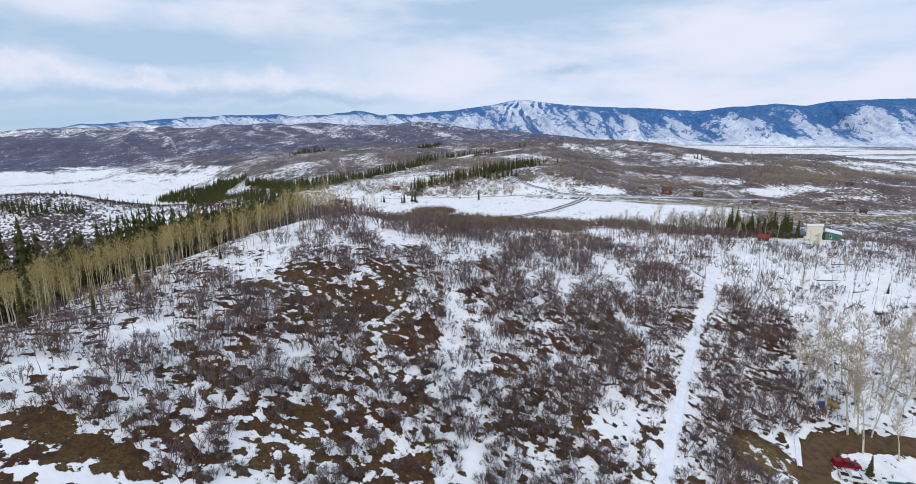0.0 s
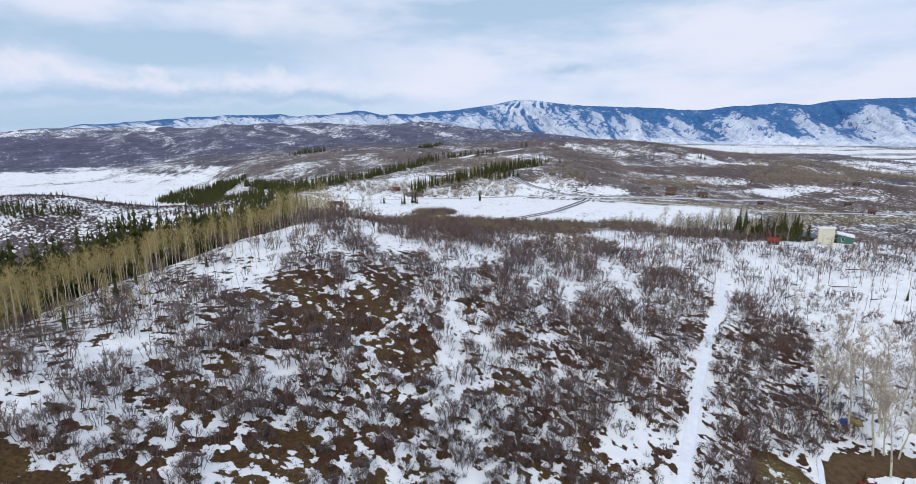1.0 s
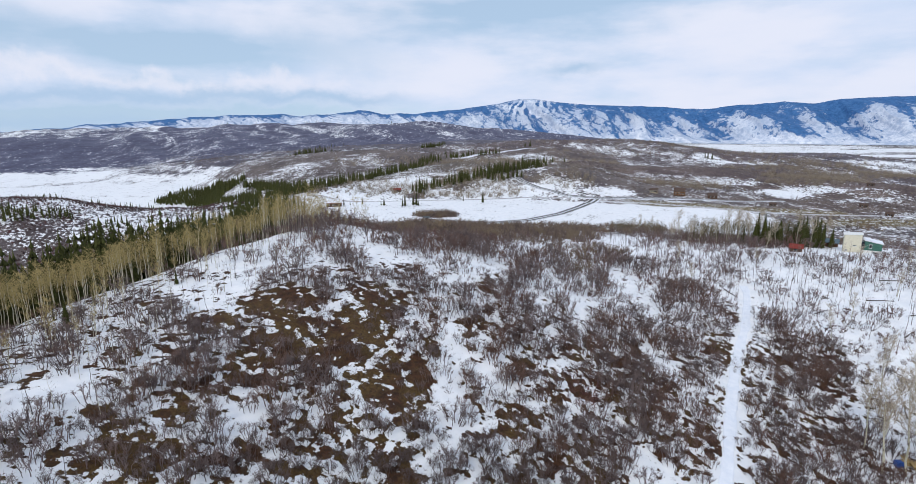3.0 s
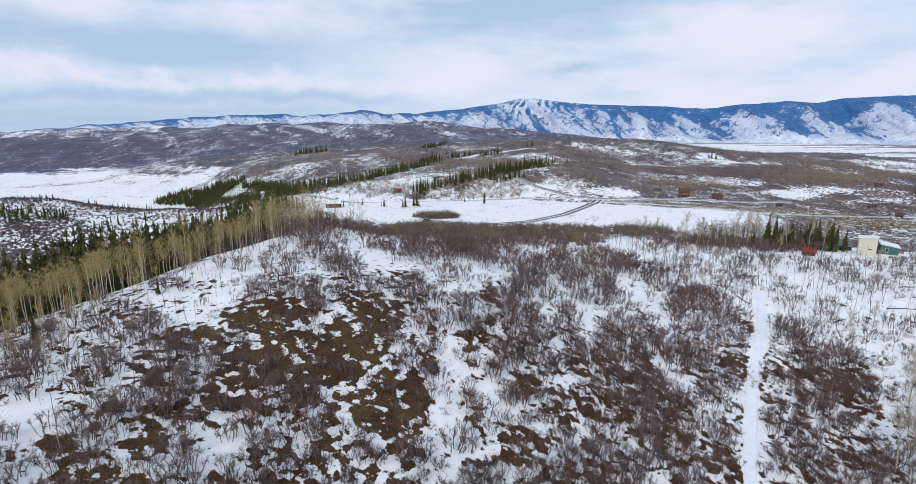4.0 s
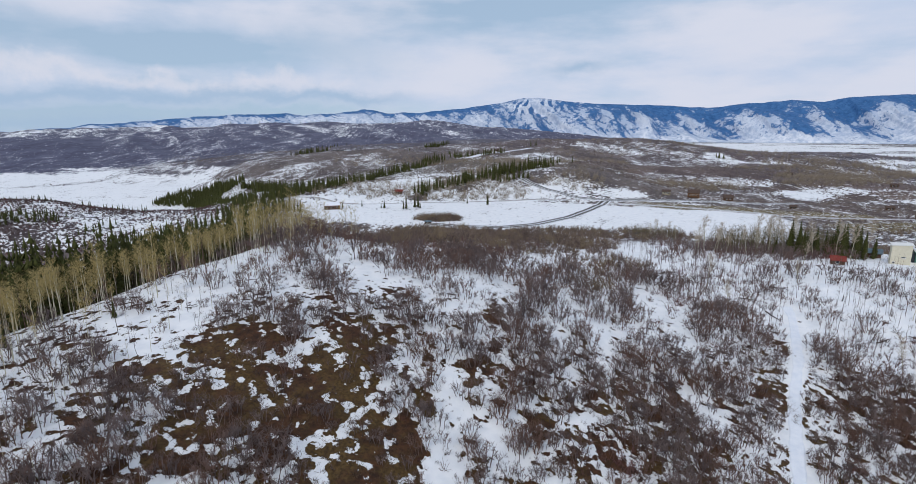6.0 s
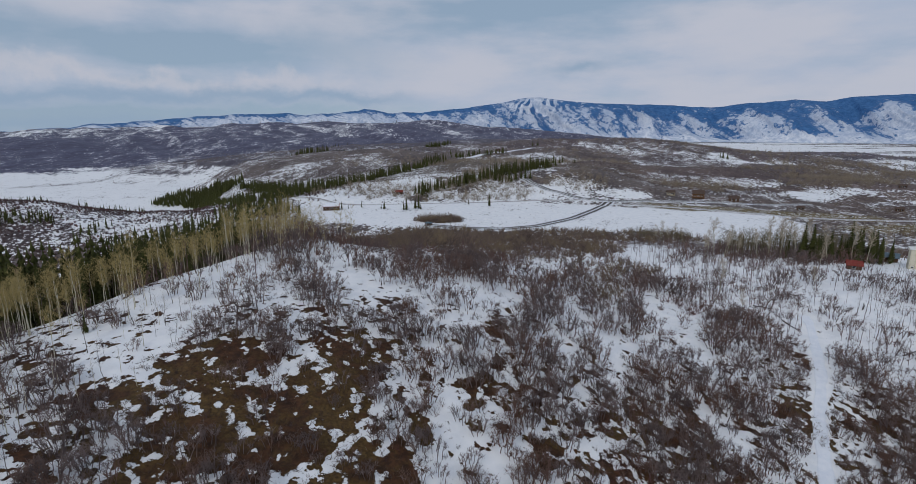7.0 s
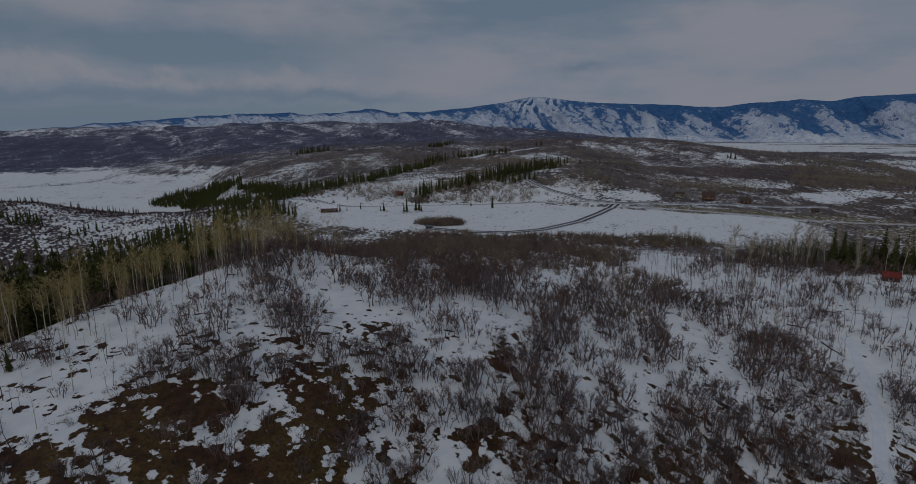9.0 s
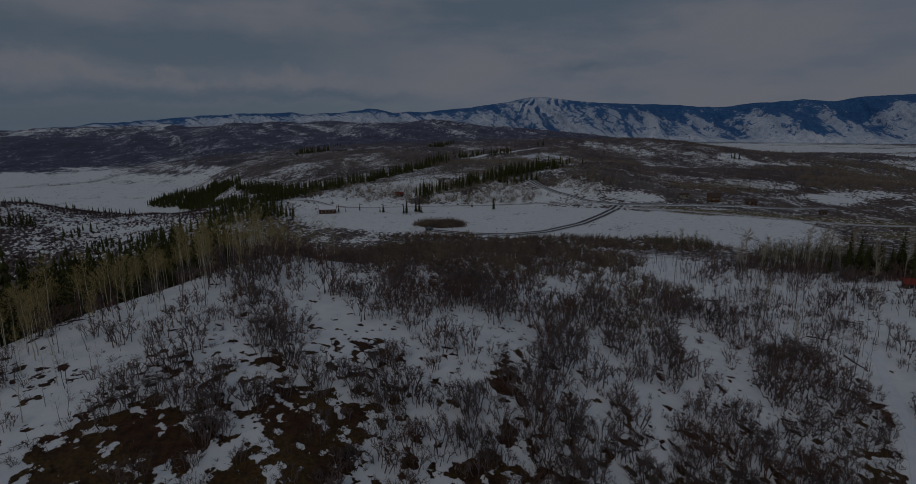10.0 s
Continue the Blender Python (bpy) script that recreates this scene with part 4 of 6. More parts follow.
def part(name, shape, mat, parent, label=""):
    ob = mesh_object(name, *shape, mat, parent)
    return tagged(ob, label)


def plant(name, pieces, label, category, group):
    """A thing with its parts: an Empty at its foot and a mesh for each piece."""
    root = new(name)
    for piece, shape, mat in pieces:
        part(piece, shape, mat, root)
    return tagged(root, label, category, group)


def spread(protos, x, y, scale, turn, sink=0.0, stretch=None):
    """All copies of the prototypes' shapes joined into one: points and triangles."""
    points, faces, count = [], [], 0
    which = np.arange(len(x)) % len(protos)
    z = height(x, y) - sink
    for k, (p, f) in enumerate(protos):
        pick = which == k
        n = int(pick.sum())
        if not n:
            continue
        c, s, m = np.cos(turn[pick]), np.sin(turn[pick]), scale[pick]
        q = np.empty((n, len(p), 3))
        q[:, :, 0] = (p[None, :, 0] * c[:, None] - p[None, :, 1] * s[:, None]) * m[:, None] + x[pick][:, None]
        q[:, :, 1] = (p[None, :, 0] * s[:, None] + p[None, :, 1] * c[:, None]) * m[:, None] + y[pick][:, None]
        q[:, :, 2] = p[None, :, 2] * m[:, None] + z[pick][:, None]
        points.append(q.reshape(-1, 3))
        faces.append((f[None] + np.arange(n)[:, None, None] * len(p)).reshape(-1, 3) + count)
        count += n * len(p)
    return np.concatenate(points), np.concatenate(faces)


def stand(things, x, y, scale, turn, tilt=0.0):
    """Sets the first of each kind and copies it over the places given."""
    for k in range(len(x)):
        m = pose(x[k], y[k], float(height(x[k], y[k])) - 0.05, 0, 0, math.degrees(turn[k])) @ Matrix.Scale(float(scale[k]), 4)
        if k < len(things):
            things[k].matrix_basis = m
        else:
            copy_thing(things[k % len(things)], m)


def stuff(name, shape, mat, label, category):
    return tagged(mesh_object(name, *shape, mat), label, category, kind="stuff")


# scrub oak on the near hill: the nearest are things of their own
sx, sy, sr = SHRUBS
rng = np.random.RandomState(8)
size = (0.68 + 0.72 * rng.uniform(size=len(sx)) ** 1.3) * (1 - 0.3 * np.clip(bared(sx, sy) * 3, 0, 1)) * (1 + 0.5 * ramp(sy, 125, 175) + (0.35 + 0.5 * value_noise(sx, sy, 14, 87)) * ramp(sy, 165, 230))
size = np.where(right_slope(sx, sy) > 0.5, size * 0.8, size)
size = size * (0.72 + 0.28 * ramp(near_line(sx, sy, TRAIL), 3, 8))
size = np.clip(size * (1 + 0.15 * thicket(sx, sy) * (sy < 200)) * (1 - 0.14 * (1 - ramp(sy, 66, 95))), 0.42, 2.3)
turn = rng.uniform(0, 6.283, len(sx))
order = np.argsort(np.hypot(sx, sy - 62))
near, rest = order[:300], order[300:]
kinds = []
for k in range(6):
    wood, fine = shrub_sticks(100 + k, 10 + k, 4, 12, 0.72 + 0.05 * k, 1.45, 1.15 + 0.08 * k)
    kinds.append(plant("oak_shrub", [("trunk", prisms(wood), OAK_BARK), ("crown", prisms(fine), OAK_TWIG)],
                       "bare grey-brown scrub oak with many stems in snow", "shrub", "scrub oaks on the near hill"))
stand(kinds, sx[near], sy[near], size[near], turn[near])
protos = []
for k in range(8):
    wood, fine = shrub_sticks(200 + k, 7 + k % 3, 3, 11, 0.7 + 0.04 * k, 2.1, 1.2 + 0.06 * k)
    protos.append(prisms([w for w in wood if w[7] > 0] + [w for w in wood if w[7] == 0] + fine))
protos_far = []
for k in range(8):
    wood, fine = shrub_sticks(230 + k, 5 + k % 3, 3, 7, 0.75 + 0.04 * k, 2.7, 1.2 + 0.06 * k)
    protos_far.append(prisms([(*w[:7], 0) for w in wood] + fine))
protos_crest = [prisms(bush_sticks(250 + k, 15, 2.3)) if k % 3 else prisms([(*w[:7], 0) for rows in shrub_sticks(250 + k, 6, 3, 5, 0.7, 2.6, 1.2) for w in rows]) for k in range(9)]
# rounded bushes stand among the oaks, most of them on the open slope and in the thickets
round_one = np.random.RandomState(31).uniform(size=len(sx)) < np.clip(0.25 + 0.5 * right_slope(sx, sy) + 0.3 * thicket(sx, sy), 0, 0.8)
bushes = [prisms(bush_sticks(260 + k, 9, 2.1)) for k in range(8)]
globes = rest[round_one[rest]]
rest = rest[~round_one[rest]]
globe_size = np.minimum(size[globes], 1.6) * (0.75 + 0.4 * thicket(sx[globes], sy[globes])) * (1 + 0.3 * right_slope(sx[globes], sy[globes]))
stuff("round_bushes", spread(bushes, sx[globes], sy[globes], globe_size, turn[globes]), BUSH_TWIG, "rounded grey-purple leafless bushes in the snow", "bushes")
close, away = rest[sy[rest] < 145], rest[sy[rest] >= 145]
crest = away[ramp(sy[away] + 22 * value_noise(sx[away], sy[away], 20, 89), 165, 215) * (1 - 0.7 * right_slope(sx[away], sy[away])) > 0.5]
away = np.setdiff1d(away, crest)
crest = crest[sr[crest] < 0.7]
points, faces = spread(protos, sx[close], sy[close], size[close], turn[close])
points_far, faces_far = spread(protos_far, sx[away], sy[away], size[away], turn[away])
stuff("oak_scrub", (np.concatenate([points, points_far]), np.concatenate([faces, faces_far + len(points)])), OAK_TWIG, "bare brown oak scrub covering the snowy hill", "scrub")
stuff("crest_scrub", spread(protos_crest, sx[crest], sy[crest], np.clip(size[crest] * 1.3, 1.0, 2.5), turn[crest]), CREST_TWIG, "tall tan-brown leafless scrub along the hill's crest", "scrub")


# low dark bushes between the oaks
def bush_chance(x, y):
    p = 0.46 + 0.7 * layered(x, y, 9, 83, 2) - 0.3 * ramp(bared(x, y), 0.02, 0.15)
    return np.clip(p, 0, 0.8) * (1 - 0.35 * drifted(x, y)) * (1 - forest(x, y)) * (near_line(x, y, TRAIL) > 2.4) * (near_line(x, y, DRIVE) > 5) * (1 - 0.5 * ramp(-x, 46, 56)) * (1 - 0.5 * right_slope(x, y)) * (1 - ramp(y, 150, 175))


hx, hy, hr = scatter(-75, 120, 56, 175, 2.1, 27, bush_chance)
protos_low = [prisms(bush_sticks(280 + k, 12, 2.1)) for k in range(8)]
stuff("dark_bushes", spread(protos_low, hx, hy, 0.4 + 0.45 * hr ** 2, hr * 50, 0.1), DARK_TWIG, "low dark leafless bushes at the snow's edge", "bushes")


# low brush and grass tufts on the thawed ground
def tuft_chance(x, y):
    return np.clip(3.2 * bared(x, y), 0, 0.9) * (near_line(x, y, DRIVE) > 5)


gx, gy, gr = scatter(-80, 110, 55, 175, 1.05, 19, tuft_chance)
protos = []
for k in range(6):
    r = np.random.RandomState(440 + k)
    protos.append(prisms([(*(r.normal(0, 0.12, 2)), -0.1, *(r.normal(0, 0.42, 2)), r.uniform(0.25, 0.75), 0.03, 0) for _ in range(7)]))
BRUSH = bark_material("low_brush", (0.045, 0.026, 0.02), (0.15, 0.095, 0.055))
stuff("low_brush", spread(protos, gx, gy, 0.7 + 0.8 * gr, gr * 50), BRUSH, "low dry brush and grass on bare brown soil", "brush")
# scrub on the lake shore and the far slopes
bx, by, br = BACK_SHRUBS
protos = []
for k in range(5):
    protos.append(prisms(bush_sticks(300 + k, 10, 4.0)))
stuff("shore_scrub", spread(protos, bx, by, (1.3 + 0.9 * br) * (1 + 0.35 * value_noise(bx, by, 16, 88)), br * 40), CREST_TWIG, "bare brown willow and oak scrub by the lake", "scrub")


# a rounded clump of willows on a point of the lake
wx, wy, wr = scatter(-45, 12, 405, 460, 1.9, 29, lambda x, y: 0.9 * (1 - ramp(np.hypot((x + 19) / 17, (y - 428) / 12) + 0.2 * value_noise(x, y, 6, 86), 0.85, 1.1)))
stuff("willow_clump", spread([prisms(bush_sticks(290 + k, 14, 3.0)) for k in range(5)], wx, wy, 2.0 + 0.9 * wr, wr * 40), CREST_TWIG, "rounded brown willow clump on the lake shore", "bushes")


def far_chance(x, y):
    patchy = ramp(layered(1.3 * x + 0.5 * y, 0.8 * y, 42, 73, 3), -0.16, 0.1)
    return np.clip(0.12 + 0.75 * far_scrub(x, y), 0, 0.85) * (0.35 + 0.65 * patchy) * (1 - open_snow(x, y)) * (near_line(x, y, HILL_ROAD) > 7) * (near_line(x, y, PASTURE_ROAD) > 6)


def gully_chance(x, y):
    along_hill, across_hill = 0.9 * x + 0.44 * y, 0.9 * y - 0.44 * x
    p = 0.56 + 0.18 * ramp(-x, 260, 320) + 1.0 * layered(0.4 * along_hill, across_hill, 13, 71, 3) + 0.5 * np.exp(-(to_segment(x, y, -420, 480, -285, 512)[0] / 13) ** 2)
    p = p * ramp(y - 0.3 * x, 425, 470) * (1 - ramp(x, -130, -100)) * (1 - 0.6 * ramp(x, -215, -190)) * (1 - ramp(y, 620, 650))
    return np.clip(p, 0, 0.95) * (1 - lake(x, y)) * (1 - 0.4 * snowy_slope(x, y))


fx, fy, fr = [np.concatenate(v) for v in zip(scatter(-700, 650, 390, 800, 5.4, 9, far_chance), scatter(-900, 1300, 800, 1700, 9.5, 10, far_chance))]


def clump(seed):
    """A low dome of short twigs, about 2 m high, for bushes seen from afar."""
    r = np.random.RandomState(seed)
    rows = []
    for k in range(11):
        side, up = 2.4 * k + r.normal(0, 0.3), r.uniform(0.15, 1.0)
        out = math.sqrt(1 - up * up) * r.uniform(0.8, 1.2)
        rows.append((*r.normal(0, 0.35, 2), -0.3, math.cos(side) * out * 1.3, math.sin(side) * out * 1.3, 0.4 + 1.5 * up * r.uniform(0.7, 1.1), 0.2, 0))
    return prisms(rows)


protos = [clump(400 + k) for k in range(7)]
ux, uy, ur = scatter(-560, -100, 330, 650, 3.3, 13, gully_chance)
stuff("gully_scrub", spread(protos, ux, uy, 0.82 + 0.6 * ur ** 2, ur * 60), DARK_TWIG, "dark leafless bushes dotting the snowy hill across the gully", "scrub")
stuff("hill_scrub", spread(protos, fx, fy, (0.7 + 0.6 * fr ** 2) * (1 + 0.5 * ramp(fy, 800, 1200)) * np.where((fx < -150) & (fy < 650), 0.62, 1), fr * 60), FAR_TWIG, "leafless oak scrub on the farther hills", "scrub")



GROVES = [(250, 620, 55, 35), (400, 610, 60, 35), (110, 572, 34, 26), (20, 562, 60, 14), (-30, 502, 9, 6)]
# grey-tan aspen groves on the far slopes
def grove_chance(x, y):
    g = ramp(layered(x * 0.7, y * 1.2, 150, 23, 3), 0.16, 0.3)
    for a, b, rx, ry in GROVES:
        g = np.maximum(g, 1 - ramp(np.hypot((x - a) / rx, (y - b) / ry) + 0.3 * layered(x, y, 30, 24, 2), 0.7, 1.1))
    return 0.8 * g * (1 - open_snow(x, y)) * ramp(x, -250, 0) * (1 - 0.9 * ramp(y, 820, 950)) * (near_line(x, y, HILL_ROAD) > 7)


qx, qy, qr = scatter(-250, 800, 520, 1250, 6.6, 11, grove_chance)
protos = []
for k in range(5):
    r = np.random.RandomState(420 + k)
    protos.append(prisms([(*(r.normal(0, 1.6, 2)), -0.3, *(r.normal(0, 2.2, 2)), r.uniform(3.0, 7.5), 0.1, 0) for _ in range(20)]))
stuff("far_aspens", spread(protos, qx, qy, 0.7 + 0.5 * qr, qr * 60), GREY_TWIG, "grey leafless aspen groves on the far slopes", "trees")

# the aspen wood
def aspen_chance(x, y):
    f = forest(x, y)
    edge = wood_edge(y)
    fringe = 0.2 * ramp(edge - x, -24, -4) * ramp(y, 60, 80) * (1 - ramp(y, 190, 205))
    return np.maximum(f * (0.66 - 0.63 * ramp(edge - x, 9, 18)), fringe)


ax, ay, ar = scatter(-190, -30, 40, 235, 1.9, 12, aspen_chance)
rng = np.random.RandomState(14)
tall = rng.uniform(0.74, 1.04, len(ax)) * (1 + 0.08 * ramp(ay, 165, 200)) * (1 - 0.25 * ramp(ax - wood_edge(ay), 0, 8))
turn = rng.uniform(0, 6.283, len(ax))
order = np.argsort(-ax + 0.0 * ay)
order = order[np.argsort(np.hypot(ax[order] + 70, (ay[order] - 120) * 0.3))]
near, rest = order[:280], order[280:]
kinds = []
for k in range(6):
    trunk, fine = aspen_sticks(500 + k, 13.5, 36, 9, 0.03, 0.9)
    kinds.append(plant("aspen_tree", [("trunk", tube(trunk, 6), ASPEN_BARK), ("crown", prisms(fine), ASPEN_TWIG)],
                       "tall leafless aspen with pale trunk and tan twigs", "tree", "aspens of the wood"))
stand(kinds, ax[near], ay[near], tall[near], turn[near])
protos_t, protos_c = [], []
for k in range(5):
    trunk, fine = aspen_sticks(520 + k, 13.0, 18, 8, 0.03, 0.95)
    protos_t.append(prisms(trunk)), protos_c.append(prisms(fine))
if len(rest):
    wood = stuff("aspen_grove", spread(protos_t, ax[rest], ay[rest], tall[rest], turn[rest]), ASPEN_BARK, "pale trunks of leafless aspens deeper in the wood", "trees")
    tagged(mesh_object("crowns", *spread(protos_c, ax[rest], ay[rest], tall[rest], turn[rest]), ASPEN_TWIG, wood), kind="stuff")


# young aspens and saplings over the open snow
def sapling_chance(x, y):
    west = ramp(-x, 38, 50) * (1 - forest(x, y)) * (1 - ramp(y, 190, 215)) * (0.5 + 0.5 * layered(x, y, 20, 63, 2))
    east = right_slope(x, y) * (0.3 + 0.4 * layered(x, y, 22, 65, 2)) * ramp(y, 92, 105)
    p = 0.9 * west + east
    p = np.where((near_line(x, y, TRAIL) < 2.4) | (np.hypot(x - 158, y - 231) < 16) | (near_line(x, y, DRIVE) < 5), 0, p)
    return np.clip(p, 0, 1)


yx, yy, yr = scatter(-100, 220, 60, 275, 2.4, 16, sapling_chance)
order = np.argsort(np.hypot(yx, yy - 80))
near, rest = order[:200], order[200:]
kinds = []
for k in range(5):
    trunk, fine = aspen_sticks(540 + k, 6.5, 10, 3, 0.07, 0.9)
    kinds.append(plant("young_aspen", [("trunk", tube(trunk, 5), ASPEN_BARK if k % 2 else OAK_BARK), ("crown", prisms(fine), OAK_TWIG)],
                       "thin leafless young aspen standing in open snow", "tree", "young aspens in the snow"))
stand(kinds, yx[near], yy[near], 0.6 + 0.75 * yr[near], yr[near] * 50)
protos = [prisms([s for part_list in aspen_sticks(560 + k, 6.0, 9, 3, 0.07, 1.0) for s in part_list]) for k in range(5)]
stuff("aspen_saplings", spread(protos, yx[rest], yy[rest], 0.6 + 0.75 * yr[rest], yr[rest] * 50), BUSH_TWIG, "thin leafless saplings on the snowy slope", "saplings")

# spruces: single ones, those in the wood, and the dark bands on the far hills
kinds = []
for k in range(4):
    trunk = prisms([(0, 0, -0.4, 0, 0, 9.4, 0.17, 0.03)], 6)
    kinds.append(plant("spruce_tree", [("trunk", trunk, OAK_BARK), ("crown", spruce_boughs(600 + k, 10.0, 15, 8, 0.125 + 0.014 * k), SPRUCE_NEEDLES)],
                       "dark green spruce with drooping boughs to the ground", "tree", "spruces near the hill"))


def spruce_chance(x, y):
    edge = wood_edge(y)
    return forest(x, y) * (0.05 + 0.92 * ramp(edge - x, 5, 10))


wx, wy, wr = scatter(-150, -30, 40, 235, 2.3, 18, spruce_chance)
keep = np.argsort(wood_edge(wy) - wx)
wx, wy, wr = wx[keep], wy[keep], wr[keep]
wd = wood_edge(wy) - wx
single = [(-66, 90, 0.55), (-69, 108, 0.6), (-60, 128, 0.35), (-74, 84, 0.8), (-71, 118, 0.7), (136, 158, 0.62), (74.6, 91.4, 0.6), (77.2, 86.6, 0.6), (136, 247, 1.25), (141, 249, 1.15),
          (127, 252, 1.2), (130, 247, 1.1), (133, 244, 1.25), (138, 243, 1.3), (143, 244, 1.2), (148, 243, 1.3), (153, 243, 1.35), (157, 243, 1.3), (128, 245, 1.0), (135, 249, 1.35), (147, 246, 1.3), (159, 252, 1.6), (162, 245, 1.5), (135, 254, 1.4), (140, 247, 1.35), (144, 252, 1.5), (149, 248, 1.4), (154, 255, 1.5), (160, 253, 1.6), (145, 248, 1.4), (149, 251, 1.5), (152, 247, 1.35), (155, 251, 1.3), (158, 247, 1.4), (161, 249, 1.75), (132, 250, 1.0), (161, 252, 1.55), (146, 255, 1.3), (151, 255, 1.4), (138, 253, 1.1), (142, 254, 1.3),
          (-40, 484, 1.55), (-38, 482, 1.1), (-43, 486, 0.9), (-51.7, 477, 1.1), (-49.5, 478, 1.35), (-72, 486, 0.9), (-69, 484, 0.7), (-90, 493, 0.8), (20, 500, 1.3), (2, 512, 1.1), (-41, 535, 1.5), (-37, 537, 1.2), (-105, 484, 0.8), (-100, 487, 0.7)]
single += [(x + 1.8, y + 1.6, 0.8 * s) for x, y, s in single if 120 < x < 170 and y > 240]
px = np.array([s[0] for s in single] + list(wx[:230]), float)
py = np.array([s[1] for s in single] + list(wy[:230]), float)
ps = np.array([s[2] * (1.3 if 110 < s[0] < 170 and s[1] > 240 else 1.45 if s[1] > 470 else 1) for s in single] + list(np.clip(0.5 + 0.12 * wd[:230], 0.4, 1.55) * (0.78 + 0.35 * wr[:230])), float)
stand(kinds, px, py, ps, np.arange(len(px)) * 1.7)
BANDS = [  # stretches of the plan, half width, spacing
    (-468, 852, -390, 805, 30, 5.5), (-390, 805, -325, 745, 28, 5.5), (-268, 690, -212, 640, 13, 5.5), (-190, 500, -165, 545, 14, 9.0), (-304, 1000, -224, 1100, 14, 10.0), (-290, 425, -285, 450, 8, 9.0), (-262, 425, -175, 436, 10, 6.5), (-175, 436, -135, 448, 8, 7.0),
    (-165, 490, -150, 580, 11, 7.0), (-150, 580, -113, 700, 10, 7.0), (-113, 700, -44, 910, 13, 8.5), (-44, 910, 0, 1010, 14, 11.0), (-10, 1010, 60, 1030, 14, 9.0),
    (-42, 550, 5, 604, 10, 7.0), (5, 604, 50, 640, 12, 7.0), (50, 632, 85, 654, 12, 7.0), (30, 600, 62, 590, 9, 8.5), (-96, 1281, -51, 1355, 14, 9.0), (-840, 2806, -280, 2717, 12, 24.0), (-1390, 2576, -840, 2806, 10, 34.0), (-432, 1447, -337, 1595, 10, 15.0), (95, 664, 130, 690, 8, 10.5), (418, 925, 424, 918, 5, 9.0), (-385, 412, -325, 442, 15, 5.5), (-450, 490, -390, 520, 9, 7.0), (-390, 520, -325, 560, 7, 9.0),
    (-235, 1085, -95, 1025, 12, 11.0), (-75, 1065, 10, 1045, 12, 13.0), (100, 1120, 150, 1140, 14, 12.0), (-230, 300, -130, 256, 26, 6.5), (-130, 256, -76, 240, 16, 6.0), (-265, 605, -215, 545, 13, 6.0), (-205, 472, -150, 462, 9, 6.5), (-330, 690, -275, 625, 9, 7.5), (-175, 330, -120, 300, 18, 8.0),
]
tx, ty, tr = [], [], []
for k, (x0, y0, x1, y1, w, step) in enumerate(BANDS):
    a = scatter(min(x0, x1) - w, max(x0, x1) + w, min(y0, y1) - w, max(y0, y1) + w, step * 0.6, 700 + k,
                lambda x, y: (0.75 if step < 11 else 0.75 * ramp(value_noise(x, y, 28, 68), -0.2, 0.5)) * (1 - ramp(to_segment(x, y, x0, y0, x1, y1)[0] + 5 * value_noise(x, y, 25, 67), w * 0.6, w)))
    tx.append(a[0]), ty.append(a[1]), tr.append(a[2])
tx, ty, tr = map(np.concatenate, (tx, ty, tr))
protos = [spruce_boughs(620 + k, 10.0, 6, 5, 0.15 + 0.015 * k) for k in range(5)]
deep = slice(230, None)
stuff("spruce_wood", spread([spruce_boughs(640 + k, 10.0, 9, 5, 0.12 + 0.012 * k) for k in range(5)], wx[deep], wy[deep], 1.68 + 0.45 * wr[deep] + 0.25 * value_noise(wx[deep], wy[deep], 12, 85), wr[deep] * 70), SPRUCE_NEEDLES, "dark green spruces behind the aspens", "trees")
stuff("spruce_forest", spread(protos, tx, ty, (0.75 + 0.65 * tr) * np.where((tx < -230) & (ty < 650) & (ty > 380), 0.6, 1) * np.where((tx < -310) & (ty > 780), 0.9, 1), tr * 70), SPRUCE_NEEDLES, "dark spruce bands on the farther hills", "trees")


# ---------------------------------------------------------------- roads, houses, vehicles
def plain(name, low, high, rough=0.7, scale=2.0, metal=0.0, bump=0.0):
    """A material with grain at two scales."""
    m, t, s, co = material(name, low, rough, None, metal)
    grain = maths(t, "ADD", maths(t, "MULTIPLY", noisy(t, co, scale, 5.0), 0.6), maths(t, "MULTIPLY", noisy(t, co, scale * 9, 3.0), 0.4))
    link(t, mixed(t, smooth(t, grain, 0.32, 0.68), low, high), s.inputs["Base Color"])
    if bump:
        bumped(t, s, grain, 0.5, bump)
    return m


def boards(name, low, high, pitch, axis=2):
    """Painted or raw boards: courses of their own shade with dark joints."""
    m, t, s, co = material(name, low, 0.8)
    xyz = t.nodes.new("ShaderNodeSeparateXYZ")
    link(t, co, xyz.inputs[0])
    along = maths(t, "DIVIDE", xyz.outputs[axis], pitch)
    joint = smooth(t, maths(t, "ABSOLUTE", maths(t, "SUBTRACT", maths(t, "FRACT", along), 0.5)), 0.40, 0.49)
    grain = noisy(t, co, 3.0, 4.0)
    base = mixed(t, smooth(t, grain, 0.3, 0.7), low, high)
    link(t, mixed(t, maths(t, "MULTIPLY", joint, 0.6), base, (low[0] * 0.3, low[1] * 0.3, low[2] * 0.3)), s.inputs["Base Color"])
    bumped(t, s, joint, -0.6, 0.03)
    return m


